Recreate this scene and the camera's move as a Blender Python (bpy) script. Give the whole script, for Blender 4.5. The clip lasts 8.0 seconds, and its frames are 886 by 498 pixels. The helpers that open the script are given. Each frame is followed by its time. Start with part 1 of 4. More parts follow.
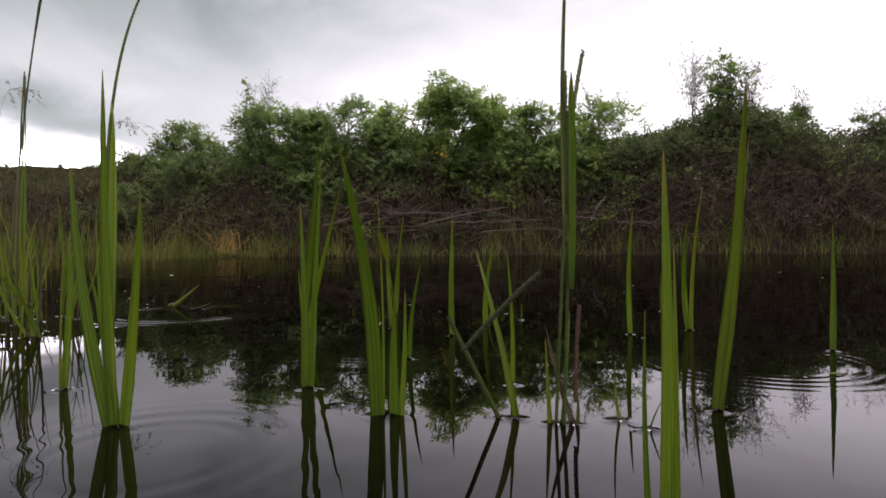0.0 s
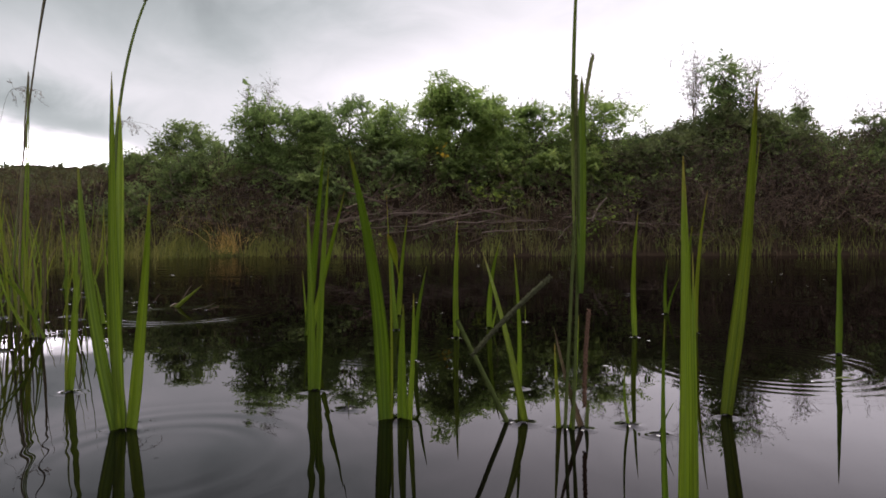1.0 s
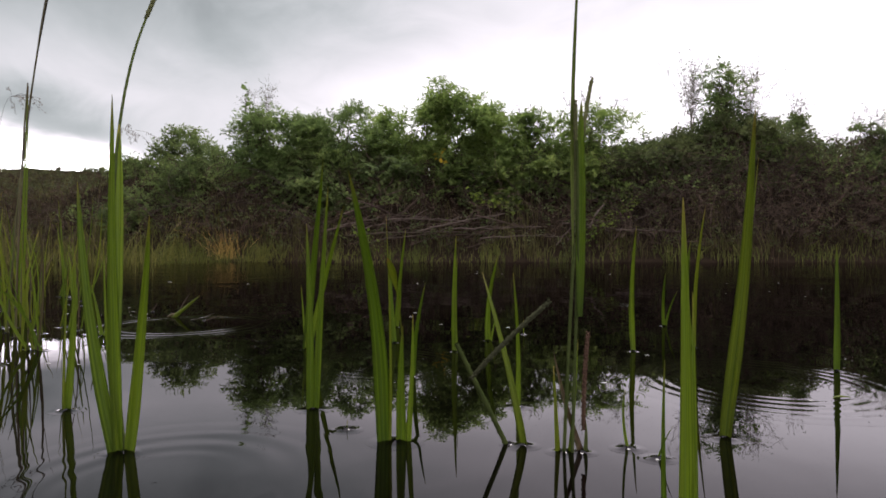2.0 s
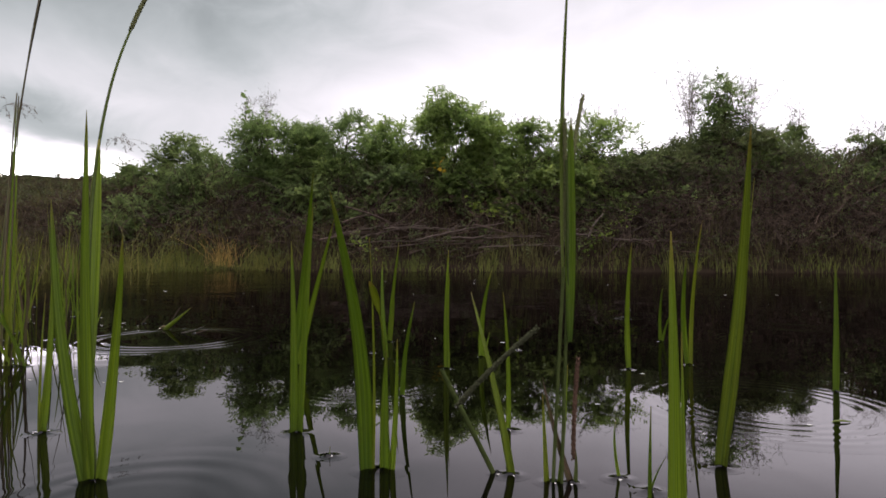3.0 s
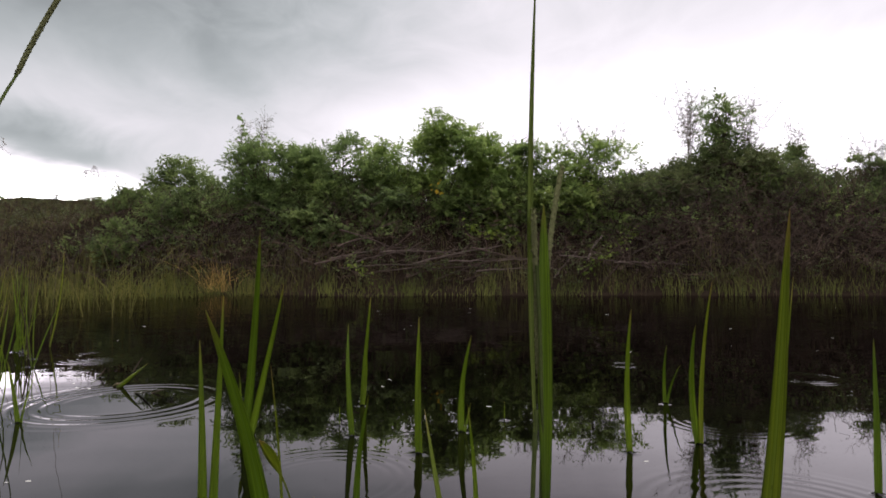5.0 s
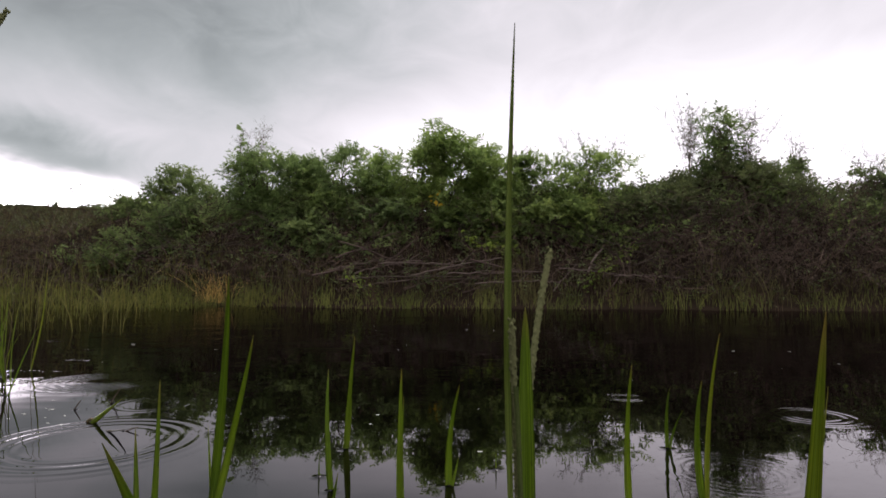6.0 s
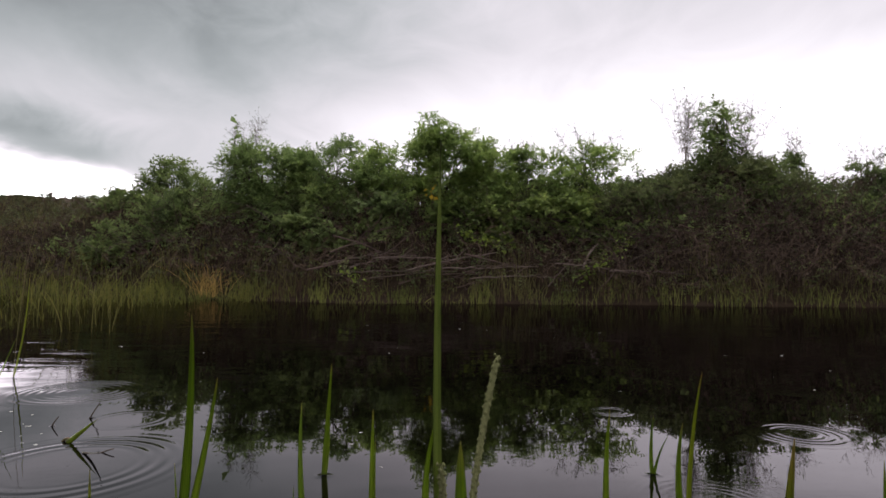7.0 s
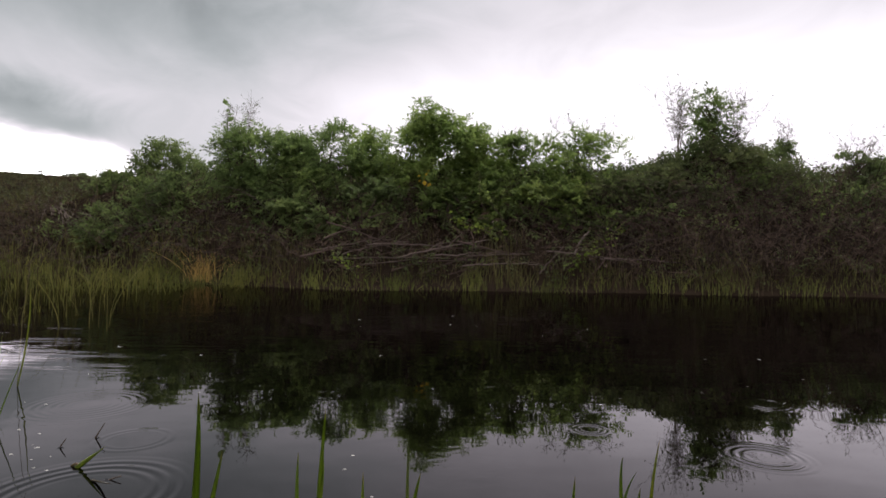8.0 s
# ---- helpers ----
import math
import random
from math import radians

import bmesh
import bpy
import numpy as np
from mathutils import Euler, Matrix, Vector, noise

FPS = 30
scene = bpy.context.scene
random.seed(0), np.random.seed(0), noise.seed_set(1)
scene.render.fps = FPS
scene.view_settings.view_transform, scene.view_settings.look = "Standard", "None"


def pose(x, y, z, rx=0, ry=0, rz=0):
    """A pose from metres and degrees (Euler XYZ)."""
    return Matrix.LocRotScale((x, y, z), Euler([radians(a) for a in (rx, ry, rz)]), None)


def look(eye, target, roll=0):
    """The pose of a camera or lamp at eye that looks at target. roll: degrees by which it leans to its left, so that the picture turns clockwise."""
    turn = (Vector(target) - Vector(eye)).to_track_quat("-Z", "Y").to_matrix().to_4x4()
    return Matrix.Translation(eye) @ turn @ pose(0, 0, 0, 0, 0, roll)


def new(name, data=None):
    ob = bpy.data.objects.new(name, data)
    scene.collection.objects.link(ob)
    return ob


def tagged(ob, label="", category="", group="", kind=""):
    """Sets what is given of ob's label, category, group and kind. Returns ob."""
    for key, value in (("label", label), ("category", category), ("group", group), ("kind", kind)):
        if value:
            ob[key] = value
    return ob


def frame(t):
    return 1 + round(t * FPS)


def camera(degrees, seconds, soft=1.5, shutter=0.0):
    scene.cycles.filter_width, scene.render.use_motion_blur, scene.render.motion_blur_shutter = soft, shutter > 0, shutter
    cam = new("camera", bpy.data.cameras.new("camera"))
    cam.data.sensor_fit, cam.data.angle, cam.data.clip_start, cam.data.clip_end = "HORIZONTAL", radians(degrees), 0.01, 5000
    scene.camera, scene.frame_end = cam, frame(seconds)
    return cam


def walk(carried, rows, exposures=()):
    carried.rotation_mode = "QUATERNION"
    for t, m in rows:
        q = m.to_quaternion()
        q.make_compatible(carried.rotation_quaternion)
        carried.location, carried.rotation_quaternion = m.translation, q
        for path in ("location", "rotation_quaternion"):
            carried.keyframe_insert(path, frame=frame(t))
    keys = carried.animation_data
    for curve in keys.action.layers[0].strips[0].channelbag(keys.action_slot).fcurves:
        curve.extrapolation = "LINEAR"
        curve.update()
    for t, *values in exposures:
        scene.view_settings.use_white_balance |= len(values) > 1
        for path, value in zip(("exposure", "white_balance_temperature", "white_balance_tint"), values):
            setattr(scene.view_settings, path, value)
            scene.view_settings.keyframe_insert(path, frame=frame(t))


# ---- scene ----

cam = camera(74.3, 8.0, soft=1.7)
PATH = [
    (0, (-0.0012, -0.0007, 0.1790), (-0.0127, 1.9992, 0.1631), -0.42),
    (0.5, (-0.0104, 0.0042, 0.1806), (-0.0251, 2.0041, 0.1624), -0.36),
    (1, (-0.0102, 0.0010, 0.1828), (-0.0216, 2.0009, 0.1672), -0.24),
    (1.5, (-0.0162, -0.0004, 0.1923), (-0.0213, 1.9995, 0.1863), -0.18),
    (2.8, (0.0000, 0.0125, 0.2104), (-0.0032, 2.0124, 0.2301), 0.17),
    (3, (0.0014, 0.0194, 0.2133), (-0.0002, 2.0192, 0.2421), 0.20),
    (3.5, (0.0146, 0.0248, 0.2197), (0.0175, 2.0244, 0.2609), -0.06),
    (4, (0.0298, 0.0330, 0.2434), (0.0394, 2.0326, 0.2828), -0.28),
    (4.5, (0.0374, 0.0875, 0.2524), (0.0449, 2.0868, 0.3028), -0.26),
    (4.7, (0.0394, 0.1237, 0.2648), (0.0459, 2.1228, 0.3245), -0.20),
    (4.9, (0.0475, 0.1499, 0.2862), (0.0482, 2.1485, 0.3610), -0.15),
    (5, (0.0506, 0.1634, 0.2930), (0.0483, 2.1613, 0.3856), -0.10),
    (5.2, (0.0576, 0.1804, 0.3039), (0.0563, 2.1775, 0.4114), 0.07),
    (6.3, (0.0824, 0.2386, 0.3755), (0.0788, 2.2348, 0.4977), 0.29),
    (6.5, (0.0921, 0.2329, 0.3923), (0.0900, 2.2299, 0.5020), 0.24),
    (7, (0.1064, 0.2605, 0.4204), (0.1130, 2.2585, 0.5092), 0.42),
    (7.5, (0.1121, 0.2545, 0.4546), (0.1281, 2.2531, 0.5269), 0.65),
    (8, (0.1191, 0.1766, 0.5794), (0.1483, 2.1763, 0.5891), 0.77),
]
walk(cam, [(t, look(eye, target, roll)) for t, eye, target, roll in PATH], exposures=[(0, 0.2), (4.5, 0.17), (5.5, 0.06), (6.5, 0.0), (8, -0.03)])

# ---- overcast sky and veiled sun ----
SUN_AZ, SUN_EL = radians(24), radians(60)
world = bpy.data.worlds.new("overcast_sky")
scene.world = world
world.use_nodes = True


class Nodes:
    """Short hand for building a node tree."""

    def __init__(self, tree):
        self.tree = tree

    def add(self, kind, **values):
        node = self.tree.nodes.new(kind)
        for key, value in values.items():
            if key in node.inputs:
                self.set(node.inputs[key], value)
        return node

    def set(self, socket, value):
        if isinstance(value, bpy.types.NodeSocket):
            self.tree.links.new(value, socket)
        else:
            socket.default_value = value

    def math(self, op, a, b=0.0, c=0.0, clamp=False):
        node = self.tree.nodes.new("ShaderNodeMath")
        node.operation, node.use_clamp = op, clamp
        for socket, value in zip(node.inputs, (a, b, c)):
            self.set(socket, value)
        return node.outputs[0]

    def ramp(self, x, lo, hi, to_lo=0.0, to_hi=1.0):
        node = self.tree.nodes.new("ShaderNodeMapRange")
        node.interpolation_type = "SMOOTHSTEP"
        for socket, value in zip(node.inputs, (x, lo, hi, to_lo, to_hi)):
            self.set(socket, value)
        return node.outputs[0]

    def mix(self, f, a, b):
        node = self.tree.nodes.new("ShaderNodeMix")
        node.data_type = "RGBA"
        self.set(node.inputs[0], f)
        self.set(node.inputs[6], a)
        self.set(node.inputs[7], b)
        return node.outputs[2]

    def noise(self, vector, scale, detail=3.0, rough=0.55, distort=0.0):
        node = self.add("ShaderNodeTexNoise", Scale=scale, Detail=detail, Roughness=rough, Distortion=distort)
        if vector is not None:
            self.tree.links.new(vector, node.inputs["Vector"])
        return node.outputs["Fac"]


def build_sky():
    n = Nodes(world.node_tree)
    bg = world.node_tree.nodes["Background"]
    tc = n.add("ShaderNodeTexCoord")
    sep = n.add("ShaderNodeSeparateXYZ", Vector=tc.outputs["Generated"])
    x, y, z = sep.outputs
    az = n.math("ARCTAN2", x, y)
    el = n.math("ARCSINE", z)
    flat = n.add("ShaderNodeCombineXYZ", X=az, Y=n.math("MULTIPLY", el, 1.8), Z=0.3)
    big = n.noise(flat.outputs[0], 3.0, 5.0, 0.55, 0.9)
    fine = n.noise(flat.outputs[0], 6.0, 6.0, 0.55, 0.9)
    wob = n.math("ADD", n.math("MULTIPLY", n.math("SUBTRACT", big, 0.5), 0.16), n.math("MULTIPLY", n.math("SUBTRACT", fine, 0.5), 0.09))
    el2 = n.math("ADD", el, wob)
    az2 = n.math("ADD", az, n.math("MULTIPLY", wob, 1.5))
    grey = n.ramp(az2, -0.58, 0.26, 0.35, 0.88)
    grey = n.math("MULTIPLY", grey, n.ramp(el2, 0.33, 0.48, 1.0, 0.88))
    below = n.ramp(az2, -0.36, 0.08, 0.74, 1.4)
    under = n.ramp(el2, 0.21, 0.38, 1.0, 0.0)
    light = n.math("ADD", n.math("MULTIPLY", grey, n.math("SUBTRACT", 1.0, under)), n.math("MULTIPLY", below, under))
    slant = n.math("ADD", n.math("ADD", el, n.math("MULTIPLY", wob, 0.5)), n.math("MULTIPLY", n.math("ADD", az, 0.65), 0.08))
    left = n.ramp(n.math("ADD", az, n.math("MULTIPLY", wob, 0.4)), -0.55, -0.46, 1.0, 0.0)
    wedge = n.math("MULTIPLY", left, n.math("MULTIPLY", n.ramp(slant, 0.15, 0.185), n.ramp(slant, 0.195, 0.25, 1.0, 0.0)))
    light = n.math("MULTIPLY", light, n.math("SUBTRACT", 1.0, n.math("MULTIPLY", wedge, 0.4)))
    gap = n.math("MULTIPLY", n.math("MULTIPLY", left, n.ramp(az, -1.15, -0.85)), n.math("POWER", n.ramp(slant, 0.07, 0.22, 1.0, 0.0), 3.0))
    light = n.math("ADD", light, n.math("MULTIPLY", gap, 34.0))
    light = n.math("MULTIPLY", light, n.ramp(n.math("ABSOLUTE", az), 0.75, 1.3, 1.0, 0.55))
    above = n.math("MAXIMUM", n.math("MULTIPLY", n.ramp(el, 0.5, 1.2), 1.7), n.math("MULTIPLY", n.ramp(n.math("ABSOLUTE", az), 1.1, 2.3), 1.0))
    light = n.math("ADD", light, n.math("MULTIPLY", above, 0.85))
    light = n.math("ADD", light, n.math("MULTIPLY", n.math("SUBTRACT", fine, 0.5), 0.34))
    light = n.math("MINIMUM", n.math("MAXIMUM", light, 0.2), 15.0)
    tint = n.mix(n.ramp(light, 0.35, 0.9), (0.95, 1.0, 1.02, 1), (1.03, 0.97, 1.035, 1))
    cloud = n.add("ShaderNodeVectorMath")
    cloud.operation = "SCALE"
    n.set(cloud.inputs[0], tint)
    n.set(cloud.inputs["Scale"], light)
    air = n.add("ShaderNodeTexSky")
    air.sky_type, air.sun_disc = "NISHITA", False
    air.sun_elevation, air.sun_rotation = SUN_EL, SUN_AZ
    blue = n.add("ShaderNodeVectorMath")
    blue.operation = "SCALE"
    n.set(blue.inputs[0], air.outputs[0])
    n.set(blue.inputs["Scale"], 0.1)
    n.set(bg.inputs[0], n.mix(0.94, blue.outputs[0], cloud.outputs[0]))
    bg.inputs[1].default_value = 1.0


build_sky()
lamp = bpy.data.lights.new("sun", "SUN")
lamp.energy, lamp.angle, lamp.color = 2.2, radians(20), (1.0, 0.97, 0.92)
toward = Vector((math.sin(SUN_AZ) * math.cos(SUN_EL), math.cos(SUN_AZ) * math.cos(SUN_EL), math.sin(SUN_EL)))
new("sun", lamp).matrix_world = look(toward * 60, (0, 0, 0))

# ---- materials ----


def blank(name):
    m = bpy.data.materials.new(name)
    m.use_nodes = True
    return m, Nodes(m.node_tree), m.node_tree.nodes["Principled BSDF"]


def colour_steps(n, fac, *stops):
    ramp = n.tree.nodes.new("ShaderNodeValToRGB")
    els = ramp.color_ramp.elements
    while len(els) < len(stops):
        els.new(0.5)
    for e, (p, c) in zip(els, stops):
        e.position, e.color = p, (*c, 1)
    n.set(ramp.inputs[0], fac)
    return ramp.outputs[0]


def leaf_material(name, dark, mid, bright, rough=0.5, through_light=0.35, patch=1.6):
    """Foliage: each leaf a shade of its own, patches of age over the plant, light shining through."""
    m, n, b = blank(name)
    geo = n.add("ShaderNodeNewGeometry")
    each = geo.outputs["Random Per Island"]
    patches = n.noise(geo.outputs["Position"], patch, 2.0)
    grain = n.noise(geo.outputs["Position"], 60.0, 2.0)
    v = n.math("ADD", n.math("MULTIPLY", each, 0.27), n.math("MULTIPLY", patches, 0.88))
    v = n.math("ADD", v, n.math("MULTIPLY", grain, 0.12))
    col = colour_steps(n, n.math("SUBTRACT", v, 0.12), (0.15, dark), (0.5, mid), (0.95, bright))
    n.set(b.inputs["Base Color"], col)
    b.inputs["Roughness"].default_value = rough
    b.inputs["Specular IOR Level"].default_value = 0.08
    tr = n.add("ShaderNodeBsdfTranslucent", Color=col)
    mx = n.add("ShaderNodeMixShader", Fac=through_light)
    n.tree.links.new(b.outputs[0], mx.inputs[1])
    n.tree.links.new(tr.outputs[0], mx.inputs[2])
    n.tree.links.new(mx.outputs[0], n.tree.nodes["Material Output"].inputs[0])
    return m


def blade_material(name, base, mid, tip, rough=0.42, through_light=0.5, gloss=0.25):
    """Reed leaf: parallel veins, a pale midrib, shade put into a deeper root colour, blotches."""
    m, n, b = blank(name)
    uv = n.add("ShaderNodeUVMap")
    sep = n.add("ShaderNodeSeparateXYZ", Vector=uv.outputs[0])
    u, v = sep.outputs[0], sep.outputs[1]
    info = n.add("ShaderNodeObjectInfo")
    shift = info.outputs["Random"]
    veins = n.add("ShaderNodeCombineXYZ", X=n.math("MULTIPLY", u, 16.0), Y=n.math("MULTIPLY", v, 1.5), Z=n.math("MULTIPLY", shift, 30.0))
    vein = n.noise(veins.outputs[0], 1.0, 2.0)
    blot = n.add("ShaderNodeCombineXYZ", X=n.math("MULTIPLY", u, 1.2), Y=n.math("MULTIPLY", v, 9.0), Z=n.math("MULTIPLY", shift, 17.0))
    blotch = n.noise(blot.outputs[0], 1.0, 4.0, 0.6)
    col = colour_steps(n, v, (0.0, base), (0.35, mid), (0.9, mid), (1.0, tip))
    dark = n.mix(n.ramp(vein, 0.35, 0.7), (0.55, 0.6, 0.5, 1), (1.16, 1.14, 1.05, 1))
    mul = n.tree.nodes.new("ShaderNodeMix")
    mul.data_type, mul.blend_type = "RGBA", "MULTIPLY"
    mul.inputs[0].default_value = 1.0
    n.set(mul.inputs[6], col)
    n.set(mul.inputs[7], dark)
    rib = n.ramp(n.math("ABSOLUTE", n.math("SUBTRACT", u, 0.5)), 0.0, 0.07, 0.35, 0.0)
    col = n.mix(rib, mul.outputs[2], (0.22, 0.30, 0.07, 1))
    spots = n.ramp(n.noise(blot.outputs[0], 3.3, 3.0), 0.66, 0.74)
    col = n.mix(n.math("MULTIPLY", spots, 0.45), col, (0.07, 0.06, 0.02, 1))
    col = n.mix(n.math("MULTIPLY", n.ramp(blotch, 0.5, 0.75), 0.4), col, (0.17, 0.20, 0.03, 1))
    deep = n.tree.nodes.new("ShaderNodeMix")
    deep.data_type, deep.blend_type = "RGBA", "MULTIPLY"
    n.set(deep.inputs[0], n.ramp(shift, 0.2, 1.0, 0.0, 0.9))
    n.set(deep.inputs[6], col)
    deep.inputs[7].default_value = (0.56, 0.66, 0.55, 1)
    col = deep.outputs[2]
    n.set(b.inputs["Base Color"], col)
    b.inputs["Roughness"].default_value = rough
    b.inputs["Specular IOR Level"].default_value = gloss
    bump = n.add("ShaderNodeBump", Strength=0.25, Distance=0.0006, Height=vein)
    n.set(b.inputs["Normal"], bump.outputs[0])
    tr = n.add("ShaderNodeBsdfTranslucent", Color=col)
    mx = n.add("ShaderNodeMixShader", Fac=through_light)
    n.tree.links.new(b.outputs[0], mx.inputs[1])
    n.tree.links.new(tr.outputs[0], mx.inputs[2])
    n.tree.links.new(mx.outputs[0], n.tree.nodes["Material Output"].inputs[0])
    return m


def rough_material(name, a, c, scale, rough=0.85, bump=0.5, depth=0.01, islands=0.0):
    """Soil, bark, dead stems: two scales of noise and some relief."""
    m, n, b = blank(name)
    geo = n.add("ShaderNodeNewGeometry")
    coarse = n.noise(geo.outputs["Position"], scale, 5.0, 0.6)
    fine = n.noise(geo.outputs["Position"], scale * 9, 4.0, 0.6)
    v = n.math("ADD", n.math("MULTIPLY", coarse, 0.6), n.math("MULTIPLY", fine, 0.4))
    if islands:
        v = n.math("ADD", n.math("MULTIPLY", v, 1 - islands), n.math("MULTIPLY", geo.outputs["Random Per Island"], islands))
    n.set(b.inputs["Base Color"], colour_steps(n, v, (0.25, a), (0.75, c)))
    b.inputs["Roughness"].default_value = rough
    b.inputs["Specular IOR Level"].default_value = 0.0
    bp = n.add("ShaderNodeBump", Strength=bump, Distance=depth, Height=v)
    n.set(b.inputs["Normal"], bp.outputs[0])
    return m


def water_material():
    """Still, peat-dark pond water: a mirror at grazing angles, with faint wind ripples."""
    m, n, b = blank("pond_water")
    geo = n.add("ShaderNodeNewGeometry")
    pos = geo.outputs["Position"]
    sc = n.add("ShaderNodeVectorMath")
    sc.operation = "MULTIPLY"
    n.set(sc.inputs[0], pos)
    sc.inputs[1].default_value = (1.0, 1.7, 1.0)
    swell = n.noise(sc.outputs[0], 2.2, 2.0, 0.45)
    chop = n.noise(sc.outputs[0], 13.0, 2.0, 0.5, 0.4)
    calm = n.ramp(n.noise(pos, 0.8, 2.0), 0.48, 0.68)
    height = n.math("ADD", n.math("MULTIPLY", swell, 0.0014), n.math("MULTIPLY", n.math("MULTIPLY", chop, calm), 0.00042))
    far = n.add("ShaderNodeSeparateXYZ", Vector=pos)
    long = n.add("ShaderNodeVectorMath")
    long.operation = "MULTIPLY"
    n.set(long.inputs[0], pos)
    long.inputs[1].default_value = (0.45, 2.3, 1.0)
    gust = n.ramp(n.noise(pos, 0.7, 2.0), 0.4, 0.65, 0.15, 1.0)
    breeze = n.math("MULTIPLY", n.noise(long.outputs[0], 1.7, 3.0, 0.6, 0.3), n.math("MULTIPLY", gust, n.ramp(far.outputs[1], 1.7, 4.2, 0.0, 0.008)))
    height = n.math("ADD", height, breeze)
    height = n.math("MULTIPLY", height, n.ramp(far.outputs[1], 5.5, 8.5, 1.0, 0.2))
    bump = n.add("ShaderNodeBump", Strength=1.0, Distance=1.0, Height=height)
    silt = n.noise(pos, 1.3, 4.0)
    peat = n.add("ShaderNodeBsdfDiffuse", Color=colour_steps(n, silt, (0.3, (0.0007, 0.0005, 0.0004)), (0.8, (0.0013, 0.001, 0.0007))))
    mirror = n.add("ShaderNodeBsdfGlossy", Roughness=0.003, Normal=bump.outputs[0])
    mirror.inputs[0].default_value = (1.0, 0.96, 0.99, 1)
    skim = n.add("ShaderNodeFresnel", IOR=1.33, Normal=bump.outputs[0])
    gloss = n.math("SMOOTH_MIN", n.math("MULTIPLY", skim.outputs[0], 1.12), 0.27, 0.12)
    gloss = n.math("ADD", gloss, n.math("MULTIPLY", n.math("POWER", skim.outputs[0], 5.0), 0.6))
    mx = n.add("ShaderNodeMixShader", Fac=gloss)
    n.tree.links.new(peat.outputs[0], mx.inputs[1])
    n.tree.links.new(mirror.outputs[0], mx.inputs[2])
    n.tree.links.new(mx.outputs[0], n.tree.nodes["Material Output"].inputs[0])
    n.tree.nodes.remove(b)
    return m


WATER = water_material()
SOIL = rough_material("bank_soil", (0.010, 0.007, 0.005), (0.034, 0.025, 0.017), 3.0, bump=0.8, depth=0.05)
BARK = rough_material("bark", (0.035, 0.026, 0.02), (0.11, 0.085, 0.065), 14.0)
DEADWOOD = rough_material("weathered_dead_wood", (0.032, 0.023, 0.019), (0.115, 0.084, 0.07), 9.0, islands=0.4)
STICK = rough_material("grey_dead_sticks", (0.05, 0.038, 0.032), (0.155, 0.122, 0.104), 9.0, islands=0.3)
PALEWOOD = rough_material("bleached_wood", (0.14, 0.115, 0.10), (0.32, 0.27, 0.23), 9.0)
DRYSTEM = rough_material("dry_stems", (0.014, 0.011, 0.009), (0.105, 0.076, 0.058), 1.4, islands=0.6)
DEADTWIG = rough_material("grey_brown_dead_twigs", (0.032, 0.026, 0.022), (0.095, 0.076, 0.062), 6.0, islands=0.6)
GREYTWIG = rough_material("fine_grey_twigs", (0.07, 0.058, 0.048), (0.23, 0.19, 0.16), 6.0, islands=0.6)
SHRUB_LEAF = leaf_material("shrub_leaves", (0.06, 0.09, 0.033), (0.157, 0.222, 0.074), (0.34, 0.43, 0.125), through_light=0.62)
TREE_LEAF = leaf_material("bright_tree_leaves", (0.072, 0.112, 0.034), (0.21, 0.29, 0.085), (0.43, 0.53, 0.15), through_light=0.7)
BLUE_LEAF = leaf_material("grey_green_leaves", (0.049, 0.072, 0.029), (0.128, 0.173, 0.06), (0.27, 0.33, 0.105), through_light=0.58)
DARK_LEAF = leaf_material("dark_shrub_leaves", (0.042, 0.06, 0.024), (0.11, 0.15, 0.052), (0.24, 0.3, 0.09), through_light=0.55)
VINE_LEAF = leaf_material("vine_leaves", (0.046, 0.066, 0.021), (0.13, 0.18, 0.05), (0.31, 0.37, 0.1), through_light=0.64)
LIME_LEAF = leaf_material("young_vine_leaves", (0.075, 0.115, 0.02), (0.135, 0.19, 0.03), (0.24, 0.28, 0.05))
YELLOW_LEAF = leaf_material("yellowed_leaves", (0.25, 0.18, 0.02), (0.42, 0.30, 0.03), (0.55, 0.40, 0.05))
OLIVE_LEAF = leaf_material("olive_scrub_leaves", (0.034, 0.044, 0.018), (0.088, 0.108, 0.042), (0.18, 0.205, 0.078), through_light=0.5)
HEATH_LEAF = leaf_material("dark_heath_leaves", (0.02, 0.024, 0.01), (0.054, 0.061, 0.024), (0.12, 0.126, 0.05), through_light=0.3)
BROWN_LEAF = leaf_material("withered_leaves", (0.02, 0.013, 0.009), (0.052, 0.035, 0.022), (0.12, 0.08, 0.048), through_light=0.2)
SHORE_GRASS = leaf_material("shore_grass", (0.03, 0.038, 0.012), (0.098, 0.112, 0.028), (0.23, 0.235, 0.062), patch=0.9)
BANK_GRASS = leaf_material("bank_grass", (0.033, 0.03, 0.012), (0.083, 0.076, 0.028), (0.175, 0.16, 0.066), patch=0.8)
MARSH_GRASS = leaf_material("marsh_grass", (0.032, 0.038, 0.010), (0.09, 0.095, 0.022), (0.24, 0.21, 0.055), patch=1.2)
CULM = leaf_material("golden_culms", (0.06, 0.06, 0.016), (0.125, 0.12, 0.035), (0.24, 0.21, 0.07), patch=1.2)
STRAW = leaf_material("straw_grass", (0.19, 0.12, 0.035), (0.42, 0.28, 0.09), (0.6, 0.45, 0.19))
BLADE = blade_material("reed_blade", (0.12, 0.18, 0.028), (0.235, 0.325, 0.024), (0.39, 0.32, 0.07))
BLADE_WARM = blade_material("yellowing_reed_blade", (0.18, 0.21, 0.03), (0.275, 0.32, 0.026), (0.44, 0.28, 0.09))
